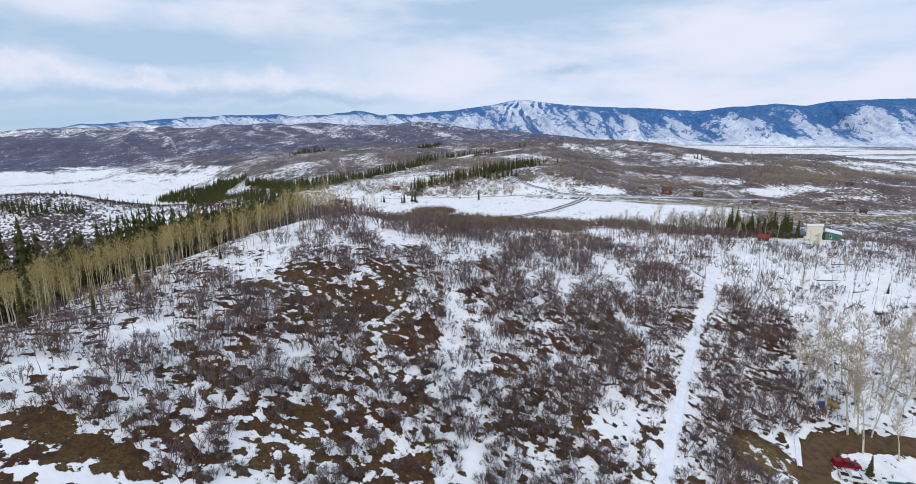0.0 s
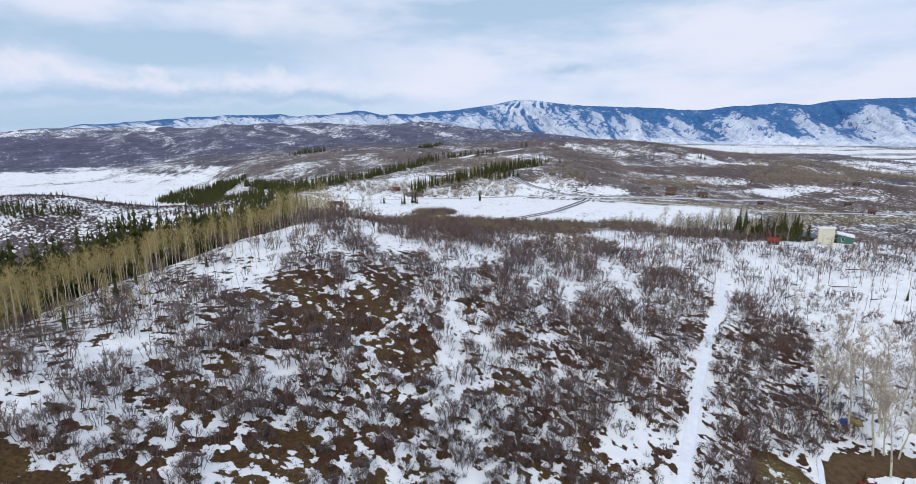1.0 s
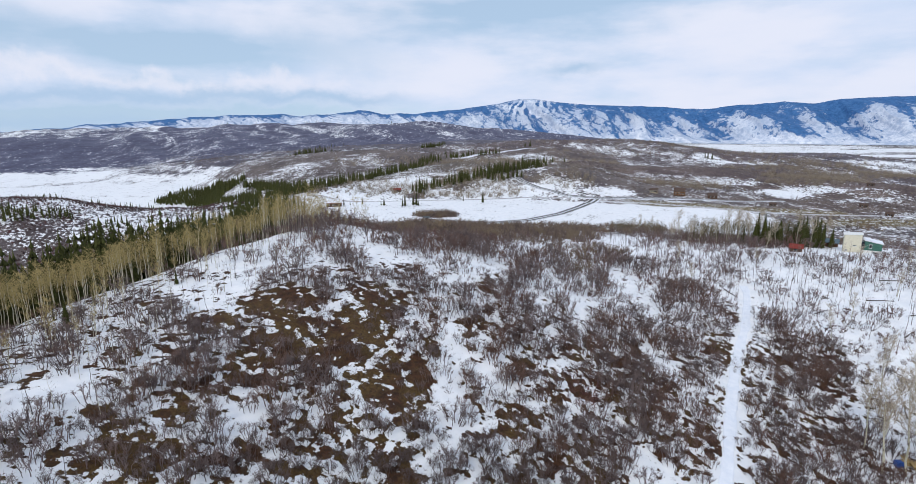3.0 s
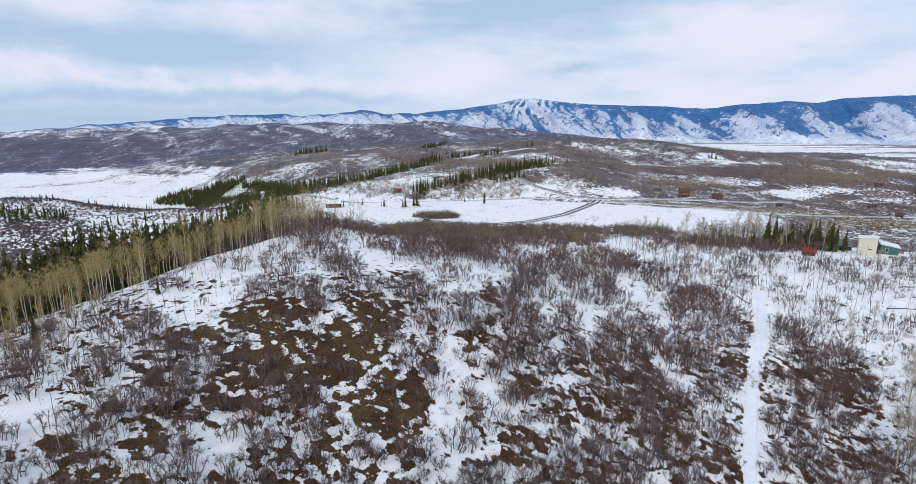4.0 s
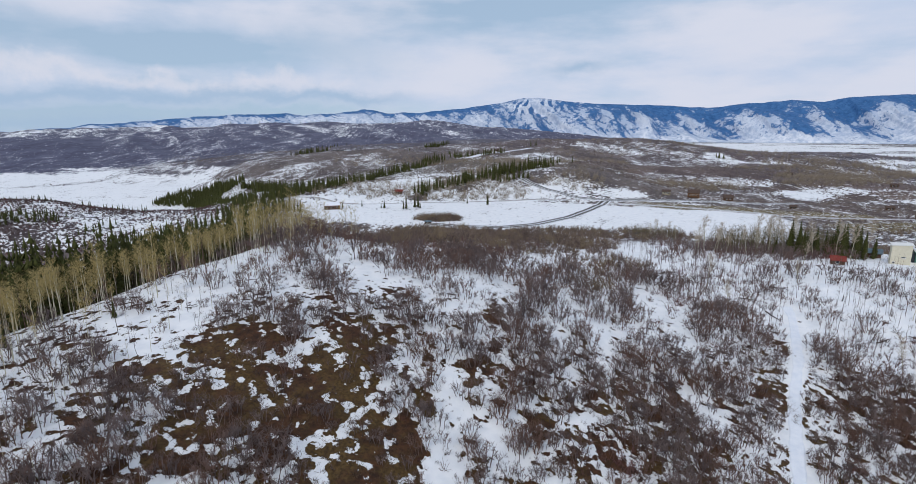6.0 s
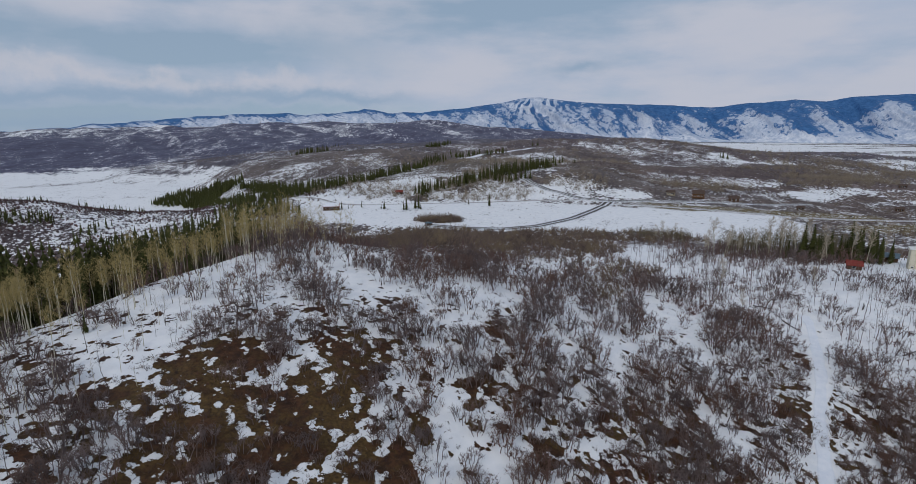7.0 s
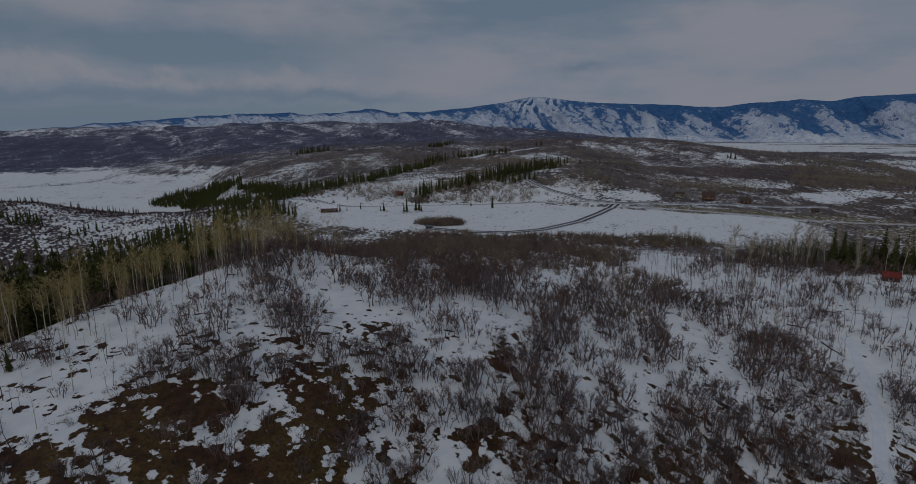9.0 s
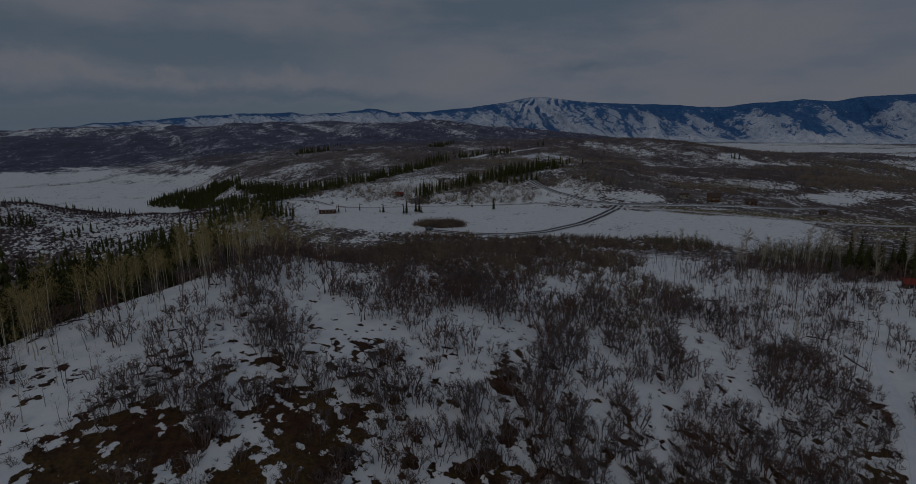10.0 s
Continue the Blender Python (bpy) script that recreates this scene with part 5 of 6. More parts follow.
ROOF_SNOW = plain("roof_snow", (0.74, 0.77, 0.83), (0.86, 0.88, 0.92), 0.7, 0.8, 0, 0.05)
CREAM = plain("cream_stucco", (0.60, 0.56, 0.43), (0.68, 0.64, 0.52), 0.85, 1.2, 0, 0.01)
GREEN_SIDING = boards("green_siding", (0.05, 0.14, 0.11), (0.075, 0.18, 0.14), 0.25)
GREEN_METAL = boards("green_metal", (0.0, 0.085, 0.065), (0.005, 0.115, 0.09), 0.3, 0)
WHITE_TRIM = plain("white_trim", (0.72, 0.72, 0.70), (0.80, 0.80, 0.78), 0.6)
RUST = plain("rusty_roof", (0.18, 0.035, 0.028), (0.28, 0.065, 0.05), 0.75, 1.5, 0.3)
SLATE = plain("blue_grey_roof", (0.10, 0.15, 0.19), (0.16, 0.22, 0.26), 0.6, 1.0, 0.3)
LOGS = boards("log_wall", (0.13, 0.06, 0.025), (0.21, 0.105, 0.045), 0.35)
DARK_LOGS = boards("dark_log_wall", (0.075, 0.04, 0.025), (0.12, 0.07, 0.045), 0.35)
BROWN_ROOF = plain("brown_shingles", (0.07, 0.045, 0.036), (0.12, 0.085, 0.068), 0.9, 1.5)
TAN_WALL = boards("tan_wall", (0.33, 0.29, 0.2), (0.42, 0.37, 0.27), 0.3)
DARK_GLASS = plain("window_glass", (0.02, 0.025, 0.03), (0.04, 0.05, 0.06), 0.08)
RED_PAINT = plain("red_car_paint", (0.16, 0.004, 0.012), (0.2, 0.008, 0.018), 0.28)
WHITE_PAINT = plain("white_car_paint", (0.62, 0.62, 0.60), (0.7, 0.7, 0.68), 0.3)
SILVER_PAINT = plain("silver_trailer_skin", (0.42, 0.44, 0.47), (0.52, 0.53, 0.55), 0.35, 2.0, 0.6)
RUBBER = plain("tyre_rubber", (0.012, 0.012, 0.013), (0.025, 0.024, 0.023), 0.9)
STEEL = plain("wheel_steel", (0.25, 0.25, 0.26), (0.4, 0.4, 0.4), 0.4, 3.0, 0.8)
BLUE_TARP = plain("blue_tarp", (0.02, 0.06, 0.22), (0.04, 0.10, 0.32), 0.6)
PLY = plain("plywood", (0.32, 0.22, 0.09), (0.42, 0.30, 0.14), 0.8)


def road_material(name, dark, pale, snow_amount):
    """Two worn wheel tracks with snow left between them and at the edges."""
    m, t, s, co = material(name, dark, 0.7)
    across = attribute(t, "across")
    centre = maths(t, "ABSOLUTE", across)
    track = smooth(t, maths(t, "ABSOLUTE", maths(t, "SUBTRACT", centre, 0.5)), 0.30, 0.12)
    grain = noisy(t, co, 0.9, 5.0, 0.6)
    left = smooth(t, maths(t, "ADD", maths(t, "SUBTRACT", grain, 0.5), maths(t, "SUBTRACT", snow_amount, track)), -0.05, 0.12)
    dirt = mixed(t, smooth(t, noisy(t, co, 3.0, 4.0), 0.3, 0.7), dark, pale)
    link(t, mixed(t, left, dirt, (0.72, 0.74, 0.78)), s.inputs["Base Color"])
    return m


ASPHALT = road_material("wet_lake_road", (0.04, 0.036, 0.033), (0.085, 0.075, 0.065), 0.12)
GRAVEL = road_material("brown_gravel_road", (0.10, 0.065, 0.04), (0.17, 0.12, 0.075), 0.3)
DIRT = plain("muddy_dirt", (0.06, 0.035, 0.018), (0.13, 0.08, 0.04), 0.85, 0.7, 0, 0.08)
PACKED = plain("packed_snow", (0.72, 0.76, 0.83), (0.84, 0.86, 0.9), 0.7, 0.6, 0, 0.12)


def along(line, step):
    """Points at even steps along a smooth line through the given places, with the way across."""
    p = np.array(line, float)
    t = np.r_[0, np.cumsum(np.hypot(*np.diff(p, axis=0).T))]
    s = np.linspace(0, t[-1], int(t[-1] / step) + 2)
    q = np.stack([np.interp(s, t, p[:, 0]), np.interp(s, t, p[:, 1])], -1)
    for _ in range(6):
        q[1:-1] = (q[:-2] + 2 * q[1:-1] + q[2:]) / 4
    d = np.gradient(q, axis=0)
    d /= np.hypot(d[:, 0], d[:, 1])[:, None]
    return q, np.stack([d[:, 1], -d[:, 0]], -1)


def ribbon(name, line, width, lift, mat, label, category, step=1.0, rough=0.0):
    """A road draped on the ground, with shoulders that run down into it."""
    q, n = along(line, step)
    k = np.array([-1.25, -1.0, -0.75, -0.5, -0.25, 0, 0.25, 0.5, 0.75, 1.0, 1.25])
    wide = width / 2 * (1 + rough * layered(q[:, 0] * 3, q[:, 1] * 3, 9, 81, 3))
    x = q[:, :1] + n[:, :1] * k * wide[:, None]
    y = q[:, 1:] + n[:, 1:] * k * wide[:, None]
    base = height(x, y)
    level = base[:, 5:6] * 0.6 + base * 0.4
    z = np.maximum(base, level) + lift - 0.03 * (np.abs(np.abs(k) - 0.5) < 0.13)
    z[:, [0, -1]] = base[:, [0, -1]] - 0.4
    ob = mesh_object(name, np.stack([x, y, z], -1).reshape(-1, 3), grid_faces(*x.shape), mat, None, True)
    layer(ob, "across", np.broadcast_to(k, x.shape))
    return tagged(ob, label, category, kind="structure")


def solid(bm_builder, name, mat, parent, bevel=0.0, label=""):
    bm = bmesh.new()
    bm_builder(bm)
    if bevel:
        bmesh.ops.bevel(bm, geom=bm.edges[:], offset=bevel, segments=2, affect="EDGES")
    me = bpy.data.meshes.new(name)
    bm.to_mesh(me)
    bm.free()
    me.materials.append(mat)
    ob = new(name, me)
    ob.parent = parent
    return tagged(ob, label)


def block(name, x0, x1, y0, y1, z0, z1, mat, parent, bevel=0.0, label=""):
    def build(bm):
        bmesh.ops.create_cube(bm, size=1, matrix=Matrix.Translation(((x0 + x1) / 2, (y0 + y1) / 2, (z0 + z1) / 2)) @ Matrix.Diagonal((x1 - x0, y1 - y0, z1 - z0, 1)))
    return solid(build, name, mat, parent, bevel, label)


def profile(name, outline, y0, y1, mat, parent, bevel=0.0, label="", axis="y"):
    """An outline in x and z, drawn out from y0 to y1 (or in y and z along x)."""
    def build(bm):
        rows = [[bm.verts.new((a, y, b) if axis == "y" else (y, a, b)) for a, b in outline] for y in (y0, y1)]
        n = len(outline)
        bm.faces.new(rows[0])
        bm.faces.new(rows[1][::-1])
        for i in range(n):
            bm.faces.new((rows[0][i], rows[1][i], rows[1][(i + 1) % n], rows[0][(i + 1) % n]))
        bmesh.ops.recalc_face_normals(bm, faces=bm.faces[:])
    return solid(build, name, mat, parent, bevel, label)


def window(x, z, w, h, y, parent, side=-1):
    """A window with frame, sill and pane in a wall that faces along y."""
    frame_part = block("window", x - w / 2 - 0.08, x + w / 2 + 0.08, y + side * 0.05, y + 0.02, z - h / 2 - 0.08, z + h / 2 + 0.08, WHITE_TRIM, parent, 0.01)
    block("pane", x - w / 2, x + w / 2, y + side * 0.075, y + side * 0.051, z - h / 2, z + h / 2, DARK_GLASS, frame_part)
    block("sill", x - w / 2 - 0.12, x + w / 2 + 0.12, y + side * 0.14, y + side * 0.051, z - h / 2 - 0.14, z - h / 2 - 0.08, WHITE_TRIM, frame_part)


def gable(name, wide, deep, eaves, ridge, wall_mat, roof_mat, label, category, at, turn, snow=False, windows=2, chimney=False, porch=False, group=""):
    """A small house or shed with a gabled roof, its ridge along x."""
    root = new(name)
    w, d = wide / 2, deep / 2
    profile("wall", [(-d, -1.5), (d, -1.5), (d, eaves), (0, ridge), (-d, eaves)], -w, w, wall_mat, root, 0.02, axis="x")
    slope = (ridge - eaves) / d
    for side in (-1, 1):
        e = d + 0.45
        outline = [(0, ridge + 0.03), (side * e, ridge - slope * e + 0.03), (side * e, ridge - slope * e + 0.2), (0, ridge + 0.22)]
        roof = profile("roof", outline, -w - 0.4, w + 0.4, roof_mat, root, 0.02, axis="x")
        if snow:
            cover_line = [(side * 0.05, ridge + 0.19), (side * (e - 0.25), ridge - slope * (e - 0.25) + 0.17), (side * (e - 0.3), ridge - slope * (e - 0.3) + 0.38), (side * 0.05, ridge + 0.42)]
            profile("snow", cover_line, -w - 0.2, w + 0.15, ROOF_SNOW, roof, 0.05, "patch of old snow", axis="x")
    for k in range(windows):
        window(-w + wide * (k + 1) / (windows + 1) + (0.3 if k % 2 else -0.2), eaves * 0.58, 1.0, 1.1, -d, root)
    block("door", w - 1.6, w - 0.7, -d - 0.06, -d, 0.0, 2.05, DARK_LOGS, root, 0.01)
    if chimney:
        block("chimney", w * 0.3, w * 0.3 + 0.8, 0.2, 1.0, eaves, ridge + 0.9, BROWN_ROOF, root, 0.03)
    if porch:
        block("deck", -w - 0.5, w * 0.6, -d - 2.2, -d, 0.5, 0.7, DARK_LOGS, root, 0.02)
        for k in range(5):
            x = -w - 0.4 + k * (w * 1.6 + 0.8) / 4
            block("post", x - 0.08, x + 0.08, -d - 2.15, -d - 2.0, -1.2, 1.6, DARK_LOGS, root)
        block("rail", -w - 0.5, w * 0.6, -d - 2.12, -d - 2.04, 1.55, 1.65, DARK_LOGS, root)
    root.matrix_basis = pose(at[0], at[1], float(height(*at)) + 0.05, 0, 0, turn)
    return tagged(root, label, category, group)


def tower_house(at, turn):
    root = new("tower_house")
    # the tall cream block, its roof rising to one side
    profile("tower", [(-2.9, -1.5), (2.9, -1.5), (2.9, 7.6), (-2.9, 7.1)], -2.6, 2.6, CREAM, root, 0.04, "tall cream stucco block")
    profile("tower_roof", [(-3.2, 7.1), (3.2, 7.65), (3.2, 7.9), (-3.2, 7.35)], -2.95, 2.95, WHITE_TRIM, root, 0.03)
    window(0.7, 3.0, 1.2, 0.35, -2.6, root)
    window(-1.9, 0.9, 0.6, 0.5, -2.6, root)
    block("glass_link", 2.9, 4.2, -0.9, 2.2, 0.3, 4.6, DARK_GLASS, root, 0.02)
    block("entrance", 2.9, 4.2, -1.3, -0.9, -1.5, 1.2, WHITE_TRIM, root, 0.02)
    block("lower_wall", 4.2, 9.6, -1.4, 4.5, -1.5, 1.4, WHITE_TRIM, root, 0.03)
    profile("green_wing", [(4.1, 1.4), (9.7, 1.4), (9.7, 4.2), (4.1, 5.2)], -1.5, 4.6, GREEN_SIDING, root, 0.03, "dark green sided wing")
    roof = profile("wing_roof", [(3.8, 5.27), (10.2, 4.13), (10.2, 4.33), (3.8, 5.47)], -2.0, 5.2, WHITE_TRIM, root, 0.02)
    profile("snow", [(4.0, 5.43), (10.1, 4.35), (10.1, 4.6), (4.0, 5.75)], -1.9, 5.1, ROOF_SNOW, roof, 0.06, "thick snow on the roof")
    window(6.0, 3.1, 0.8, 1.5, -1.5, root)
    window(7.6, 0.4, 1.4, 0.8, -1.4, root)
    block("deck", 9.0, 13.0, -2.2, 0.6, -0.2, 0.1, LOGS, root, 0.02, "weathered timber deck")
    root.matrix_basis = pose(at[0], at[1], float(height(*at)), 0, 0, turn)
    return tagged(root, "cream tower house with a green snow-roofed wing", "house")


def wheel(parent, x, y, r=0.38):
    def tyre(bm):
        bmesh.ops.create_cone(bm, cap_ends=True, segments=20, radius1=r, radius2=r, depth=0.24, matrix=Matrix.Translation((x, y, r)) @ Matrix.Rotation(radians(90), 4, "X"))
    def rim(bm):
        bmesh.ops.create_cone(bm, cap_ends=True, segments=16, radius1=r * 0.58, radius2=r * 0.5, depth=0.27, matrix=Matrix.Translation((x, y, r)) @ Matrix.Rotation(radians(90), 4, "X"))
    root = solid(tyre, "wheel", RUBBER, parent, 0.03)
    solid(rim, "rim", STEEL, root)


def pickup(name, paint, label, at, turn, cap=False, snow=False, size=0.86):
    """A four-door pickup about 5.5 m long, its nose along +x."""
    root = new(name)
    line = [(-2.75, 0.5), (2.6, 0.5), (2.72, 0.75), (2.65, 1.05), (1.45, 1.18), (-2.75, 1.18)]
    profile("body", line, -0.95, 0.95, paint, root, 0.06)
    cab = [(1.35, 1.16), (0.75, 1.82), (-0.75, 1.86), (-0.95, 1.16)]
    profile("cab", cab, -0.84, 0.84, paint, root, 0.06)
    glass = [(1.2, 1.24), (0.7, 1.76), (-0.66, 1.79), (-0.82, 1.24)]
    profile("side_window", glass, -0.865, -0.835, DARK_GLASS, root)
    profile("side_window", glass, 0.835, 0.865, DARK_GLASS, root)
    profile("windscreen", [(1.40, 1.2), (0.82, 1.80), (0.79, 1.77), (1.35, 1.2)], -0.74, 0.74, DARK_GLASS, root)
    if cap:
        profile("bed_cap", [(-2.7, 1.16), (-1.0, 1.16), (-1.0, 1.78), (-2.6, 1.74)], -0.86, 0.86, paint, root, 0.05)
    else:
        block("bed_floor", -2.65, -1.05, -0.8, 0.8, 1.185, 1.2, RUBBER, root)
        for y in (-0.9, 0.9):
            block("bed_side", -2.74, -0.98, y - 0.05, y + 0.05, 1.15, 1.36, paint, root, 0.02)
        block("tailgate", -2.76, -2.68, -0.9, 0.9, 1.15, 1.36, paint, root, 0.02)
    block("bumper", 2.66, 2.84, -0.9, 0.9, 0.45, 0.66, STEEL, root, 0.03)
    block("bumper", -2.9, -2.74, -0.9, 0.9, 0.48, 0.64, STEEL, root, 0.03)
    for y in (-0.7, 0.7):
        block("headlight", 2.6, 2.73, y - 0.16, y + 0.16, 0.78, 0.95, WHITE_TRIM, root, 0.02)
        block("tail_light", -2.8, -2.74, y - 0.1, y + 0.1, 0.8, 1.05, RED_PAINT, root, 0.01)
    for x in (-1.75, 1.75):
        for y in (-0.86, 0.86):
            wheel(root, x, y)
    if snow:
        block("snow", -0.6, 0.6, -0.7, 0.7, 1.85, 1.95, ROOF_SNOW, root, 0.04, "thin snow on the roof")
    root.matrix_basis = pose(at[0], at[1], float(height(*at)) + 0.02, 0, 0, turn) @ Matrix.Scale(size, 4)
    return tagged(root, label, "pickup truck")


def trailer(at, turn):
    root = new("utility_trailer")
    block("bed", -1.9, 1.9, -0.9, 0.9, 0.55, 0.7, SILVER_PAINT, root, 0.02)
    for y in (-0.92, 0.92):
        block("side", -1.9, 1.9, y - 0.03, y + 0.03, 0.65, 1.25, SILVER_PAINT, root, 0.01)
    block("side", -1.93, -1.87, -0.9, 0.9, 0.65, 1.25, SILVER_PAINT, root, 0.01)
    block("load", -1.7, 1.5, -0.75, 0.75, 0.7, 1.3, ROOF_SNOW, root, 0.12, "snow-covered load")
    block("drawbar", 1.9, 3.2, -0.06, 0.06, 0.5, 0.62, STEEL, root)
    for y in (-0.98, 0.98):
        wheel(root, -0.2, y, 0.33)
    root.matrix_basis = pose(at[0], at[1], float(height(*at)) + 0.02, 0, 0, turn)
    return tagged(root, "silver utility trailer with a snowy load", "trailer")


def junk_pile(at):
    root = new("scrap_heap")
    rng = np.random.RandomState(3)
    for k in range(5):
        b = block("panel", -0.9, 0.9, -0.6, 0.6, 0, 0.08, PLY, root, 0.01)
        b.matrix_basis = pose(*rng.uniform(-0.9, 0.9, 2), 0.2 + 0.25 * k, *rng.uniform(-25, 25, 2), rng.uniform(0, 180))
    block("tarp", -2.6, -1.2, -0.7, 0.7, -0.2, 1.0, BLUE_TARP, root, 0.2, "rumpled blue tarpaulin")
    root.matrix_basis = pose(at[0], at[1], float(height(*at)))
    return tagged(root, "heap of plywood scrap beside a blue tarp", "scrap heap")


def fallen_log(seed, at, turn, long):
    """A tapered, slightly bent log with broken stubs."""
    rng = np.random.RandomState(seed)
    root = new("fallen_log")
    rows, prev = [], np.array([-long / 2, 0, 0.1])
    for k in range(1, 6):
        nxt = np.array([-long / 2 + long * k / 5, rng.normal(0, 0.12), 0.1 + rng.uniform(0, 0.12)])
        rows.append((*prev, *nxt, 0.17 * (1 - 0.12 * (k - 1)), 0.17 * (1 - 0.12 * k)))
        prev = nxt
    part("log", tube([(r[2], r[1], r[0], r[5], r[4], r[3], r[6], r[7]) for r in rows], 7), OAK_BARK, root).matrix_basis = pose(0, 0, 0, 0, 90, 0) @ Matrix.Diagonal((-1, 1, 1, 1))
    for k in range(4):
        q = np.array([rng.uniform(-0.3, 0.5) * long, 0, 0.15])
        part("stub", prisms([(*q, *(q + rng.normal(0, 0.4, 3) + [0.3, 0, 0.5]), 0.05, 0)]), OAK_BARK, root)
    a = radians(turn)
    slope = math.degrees(math.atan2(float(height(at[0] + math.cos(a), at[1] + math.sin(a)) - height(at[0] - math.cos(a), at[1] - math.sin(a))), 2))
    root.matrix_basis = pose(at[0], at[1], float(height(*at)) + 0.12, 0, 0, turn) @ pose(0, 0, 0, 0, -slope, 0)
    return tagged(root, "dark fallen log lying on the snow", "log", "fallen logs")


# roads
ribbon("snow_trail", TRAIL, 2.1, 0.07, PACKED, "packed white snow trail cut through the scrub", "trail", 0.7, 0.3)
LAKE_ROAD = [(-26, 408), (0, 397), (25, 394), (50, 405), (80, 436), (104, 474), (121, 505), (128, 517)]
ribbon("lake_road", LAKE_ROAD, 9.0, 0.22, ASPHALT, "dark wet road with snow between the tracks", "road", 1.5)
ribbon("hill_road", HILL_ROAD, 6.0, 0.3, ASPHALT,
       "dark road climbing the far side of the lake", "road", 1.5)
ribbon("pasture_road", PASTURE_ROAD, 5.0, 0.22, GRAVEL, "brown gravel road beside the frozen lake", "road", 1.5)
ribbon("driveway", DRIVE, 4.4, 0.1, DIRT, "muddy brown driveway through the snow", "road", 0.8, 0.15)
ribbon("snowbank", [(70.2, 98), (68.2, 94), (66.2, 90.5), (64.6, 87.5)], 0.75, 0.4, PACKED, "narrow snowbank ploughed up beside the driveway", "snowbank", 0.4, 0.4)
ribbon("ridge_road", [(-30, 985), (10, 1005), (45, 1040), (100, 1062), (150, 1100)], 9.0, 0.6, PACKED, "snowy road on the far ridge", "road", 3.0)
ribbon("shore_track", [(-150, 500), (-95, 508), (-40, 517), (30, 523), (104, 522)], 3.5, 0.2, GRAVEL, "thin track along the far shore", "track", 2.0)

# houses
tower_house((161.2, 231.5), -33)
gable("red_shed", 4.2, 3.2, 1.7, 2.9, DARK_LOGS, RUST, "small dark log shed with a rusty red roof", "shed", (136.8, 228.8), -28, False, 1)
gable("hut", 4.6, 3.6, 2.1, 3.3, DARK_LOGS, SLATE, "dark hut with a blue-grey roof", "hut", (165.5, 249), -40, False, 1)
gable("log_lodge", 10, 7.5, 4.4, 7.4, LOGS, BROWN_ROOF, "two-storey orange log lodge above the lake", "house", (216, 538), -22, False, 4, True, True)
gable("log_cabin", 8, 6, 2.8, 4.8, DARK_LOGS, BROWN_ROOF, "low dark log cabin on the slope", "cabin", (243, 526), -20, False, 2, True)
gable("tan_house", 7, 5.5, 2.8, 4.4, TAN_WALL, BROWN_ROOF, "tan house beside bare trees", "house", (193, 545), -15, False, 3, False)
gable("lakeside_house", 13, 8, 3.2, 5.6, DARK_LOGS, RUST, "long house with a red-brown roof by the lake", "house", (-113, 481), 12, True, 4, True)
gable("boat_shed", 7, 4.5, 2.4, 3.8, DARK_LOGS, RUST, "small dark red shed in the snow", "shed", (-66, 557), 8, False, 1)
gable("camper_hut", 4.6, 2.2, 1.7, 2.2, DARK_LOGS, SLATE, "dark camper hut beside the willows", "hut", (-26, 408), 5, False, 2)
for k, (x, y, turn, wide) in enumerate([(347, 470, -30, 9), (336, 428, -35, 8), (276, 482, -25, 8), (420, 560, -30, 10), (60, 1085, 0, 14), (395, 690, -20, 12)]):
    gable("farm_cabin", wide * 0.6, wide * 0.45, 1.9, 3.1, DARK_LOGS, BROWN_ROOF, "distant brown cabin among bare scrub", "cabin", (x, y), turn, False, 2, group="distant cabins")
gable("green_shed", 6.2, 4.5, 2.5, 3.0, GREEN_METAL, GREEN_METAL, "green metal shed beside the driveway", "shed", (80, 79.5), -8, False, 0)

# vehicles and clutter
pickup("red_pickup", RED_PAINT, "dark red pickup parked by a snowbank", (74.3, 88.8), -12, True)
pickup("white_pickup", WHITE_PAINT, "white pickup parked beside the driveway", (73.4, 85.3), -22, False, True)
trailer((57.5, 82.2), 28)
junk_pile((84.4, 107.8))
for k, (x, y, turn, long) in enumerate([(125.5, 170, -15, 7), (128.5, 160.2, 5, 4), (103.4, 112.5, -70, 4), (86.4, 180.2, -80, 6), (85, 191, -20, 5), (105, 165, 20, 5),
                                        (140, 185, -10, 6), (118, 150, 30, 5), (99, 200, -35, 5), (70, 214, 10, 6), (112, 190, 50, 4), (95, 122, 60, 4)]):
    fallen_log(30 + k, (x, y), turn, long)

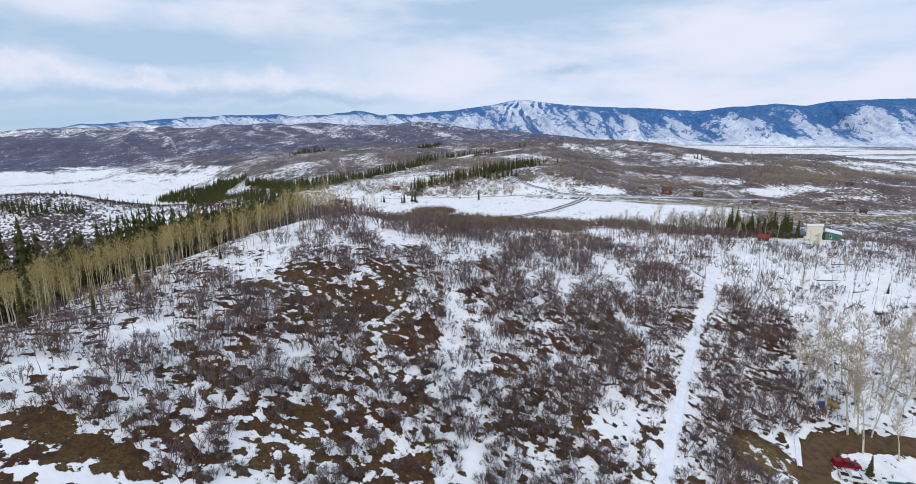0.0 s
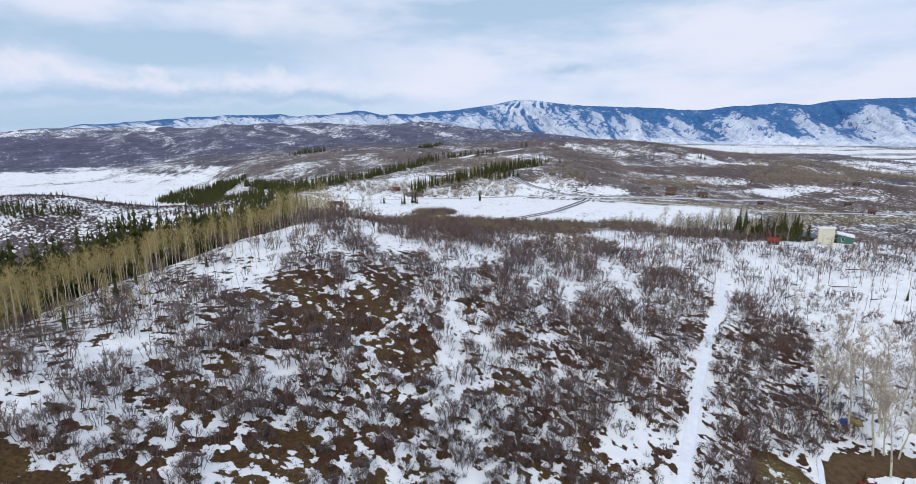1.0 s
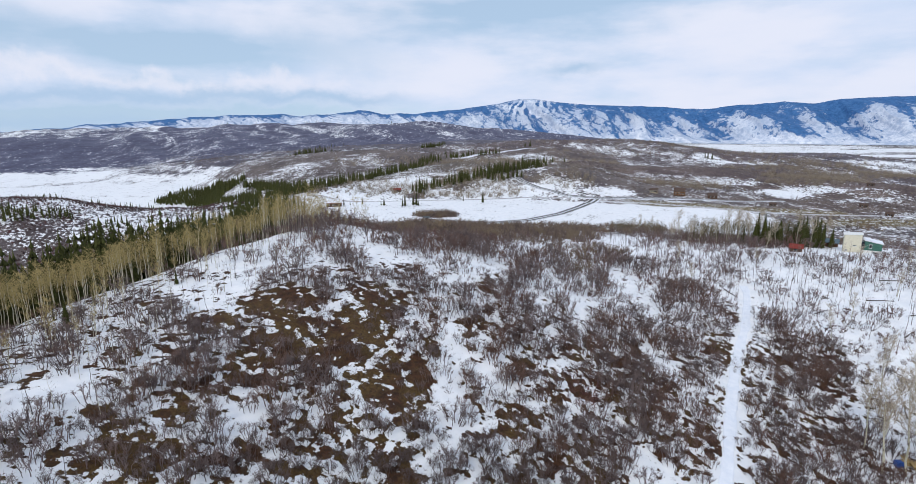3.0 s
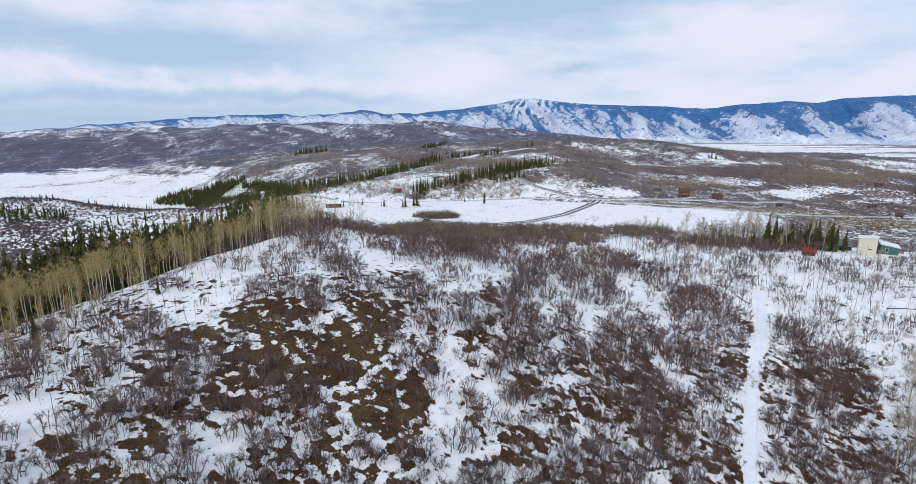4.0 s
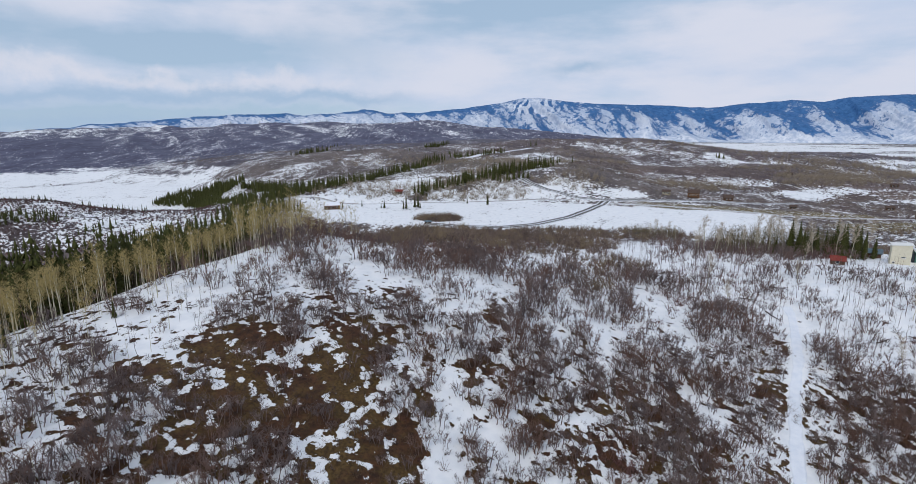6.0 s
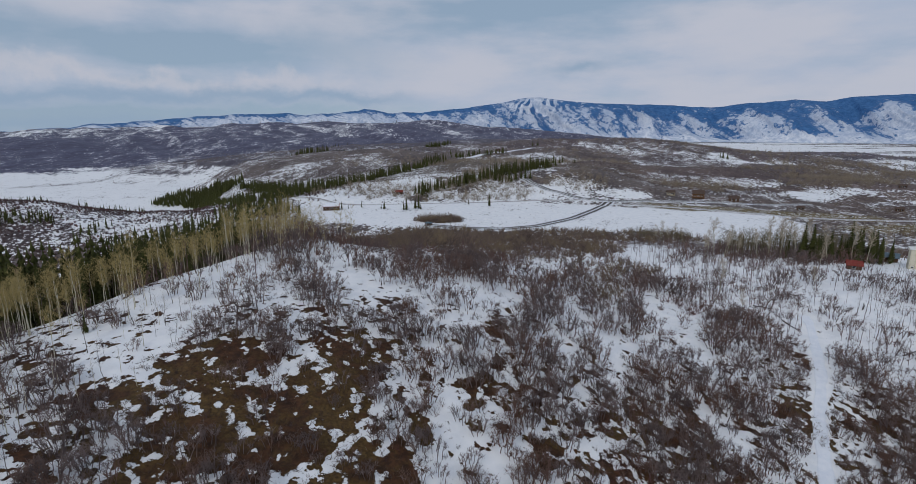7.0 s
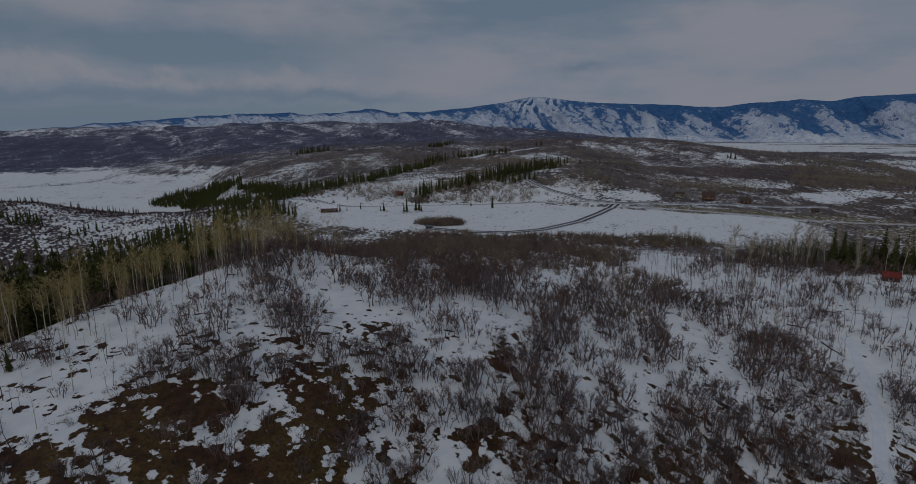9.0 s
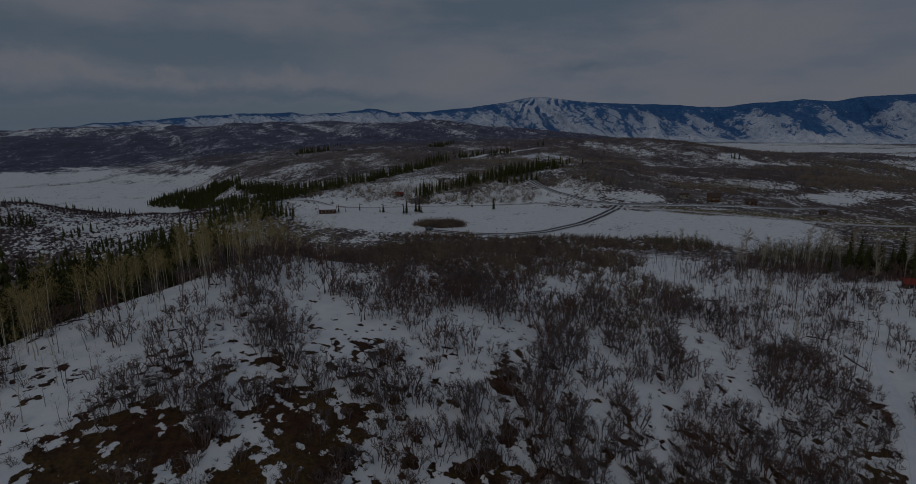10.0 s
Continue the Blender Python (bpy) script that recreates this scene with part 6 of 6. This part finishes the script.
# taller aspens by the driveway, along the lake and on the right-hand slope
rng = np.random.RandomState(21)
kinds = []
for k in range(4):
    trunk, fine = aspen_sticks(580 + k, 12.0, 40, 10, 0.09, 1.25)
    kinds.append(plant("bare_aspen", [("trunk", tube(trunk, 6), ASPEN_BARK), ("crown", prisms(fine), CREAM_TWIG)],
                       "bare pale aspen standing in open snow", "tree", "aspens by the driveway and lake"))
spots = [(80.5, 92.6, 1.35), (83.7, 98.4, 1.25), (92.6, 100, 1.3), (85.9, 97.6, 1.15), (81.2, 98, 1.2), (77.4, 105.3, 1.1), (81.9, 105.3, 1.2), (87, 104, 1.15), (90, 108, 1.25), (95, 105, 1.2), (86.3, 90.8, 0.7), (97, 111, 1.1), (92, 115, 1.0),
         (107.8, 116, 1.1), (101, 113, 1.2), (98, 100, 1.2), (104, 108, 1.2), (79, 112, 1.0), (84, 114, 0.95), (96, 130, 0.8),
         (78, 202, 0.62), (124, 228, 0.62), (76, 184, 0.5), (96, 251, 0.75), (99, 253, 0.85), (102, 250, 0.7), (105, 254, 0.8), (108, 252, 0.7), (94, 248, 0.55), (117, 254, 0.75), (120, 251, 0.7),
         (108, 340, 0.6), (111, 343, 0.65), (115, 340, 0.55), (119, 344, 0.6), (123, 341, 0.55), (126, 254, 0.9), (130, 250, 0.9), (134, 255, 1.0), (137, 243, 0.95), (146, 243, 0.9),
         (129, 258, 1.0), (132, 261, 1.0), (140, 257, 1.0), (125, 260, 0.9), (152, 243, 0.9), (164, 251, 0.9), (110, 160, 0.55), (120, 175, 0.5), (132, 172, 0.55),
         (140, 200, 0.5), (108, 205, 0.5), (150, 190, 0.55), (103, 138, 0.6), (98, 150, 0.55), (115, 125, 0.7), (106, 118, 0.75)]
stand(kinds, [s[0] for s in spots], [s[1] for s in spots], [s[2] for s in spots], rng.uniform(0, 6.28, len(spots)))


# an olive wall of slender aspens behind the sheds and on the lake's near shore
def grove(x, y):
    d = np.minimum(to_segment(x, y, 113, 263, 150, 260)[0], to_segment(x, y, 104, 346, 122, 344)[0])
    return 0.9 * (1 - ramp(d + 3 * value_noise(x, y, 9, 69), 5, 9))


OLIVE_TWIG = bark_material("olive_twigs", (0.10, 0.085, 0.045), (0.24, 0.205, 0.125))
vx, vy, vr = scatter(85, 180, 245, 365, 1.6, 23, grove)
protos = [prisms([row for rows in aspen_sticks(590 + k, 9.0, 12, 6, 0.03, 1.3) for row in rows]) for k in range(5)]
stuff("slender_aspens", spread(protos, vx, vy, (0.75 + 0.5 * vr) * np.where(vy > 300, 0.65, 1), vr * 60), OLIVE_TWIG, "slender leafless aspens behind the sheds", "trees")
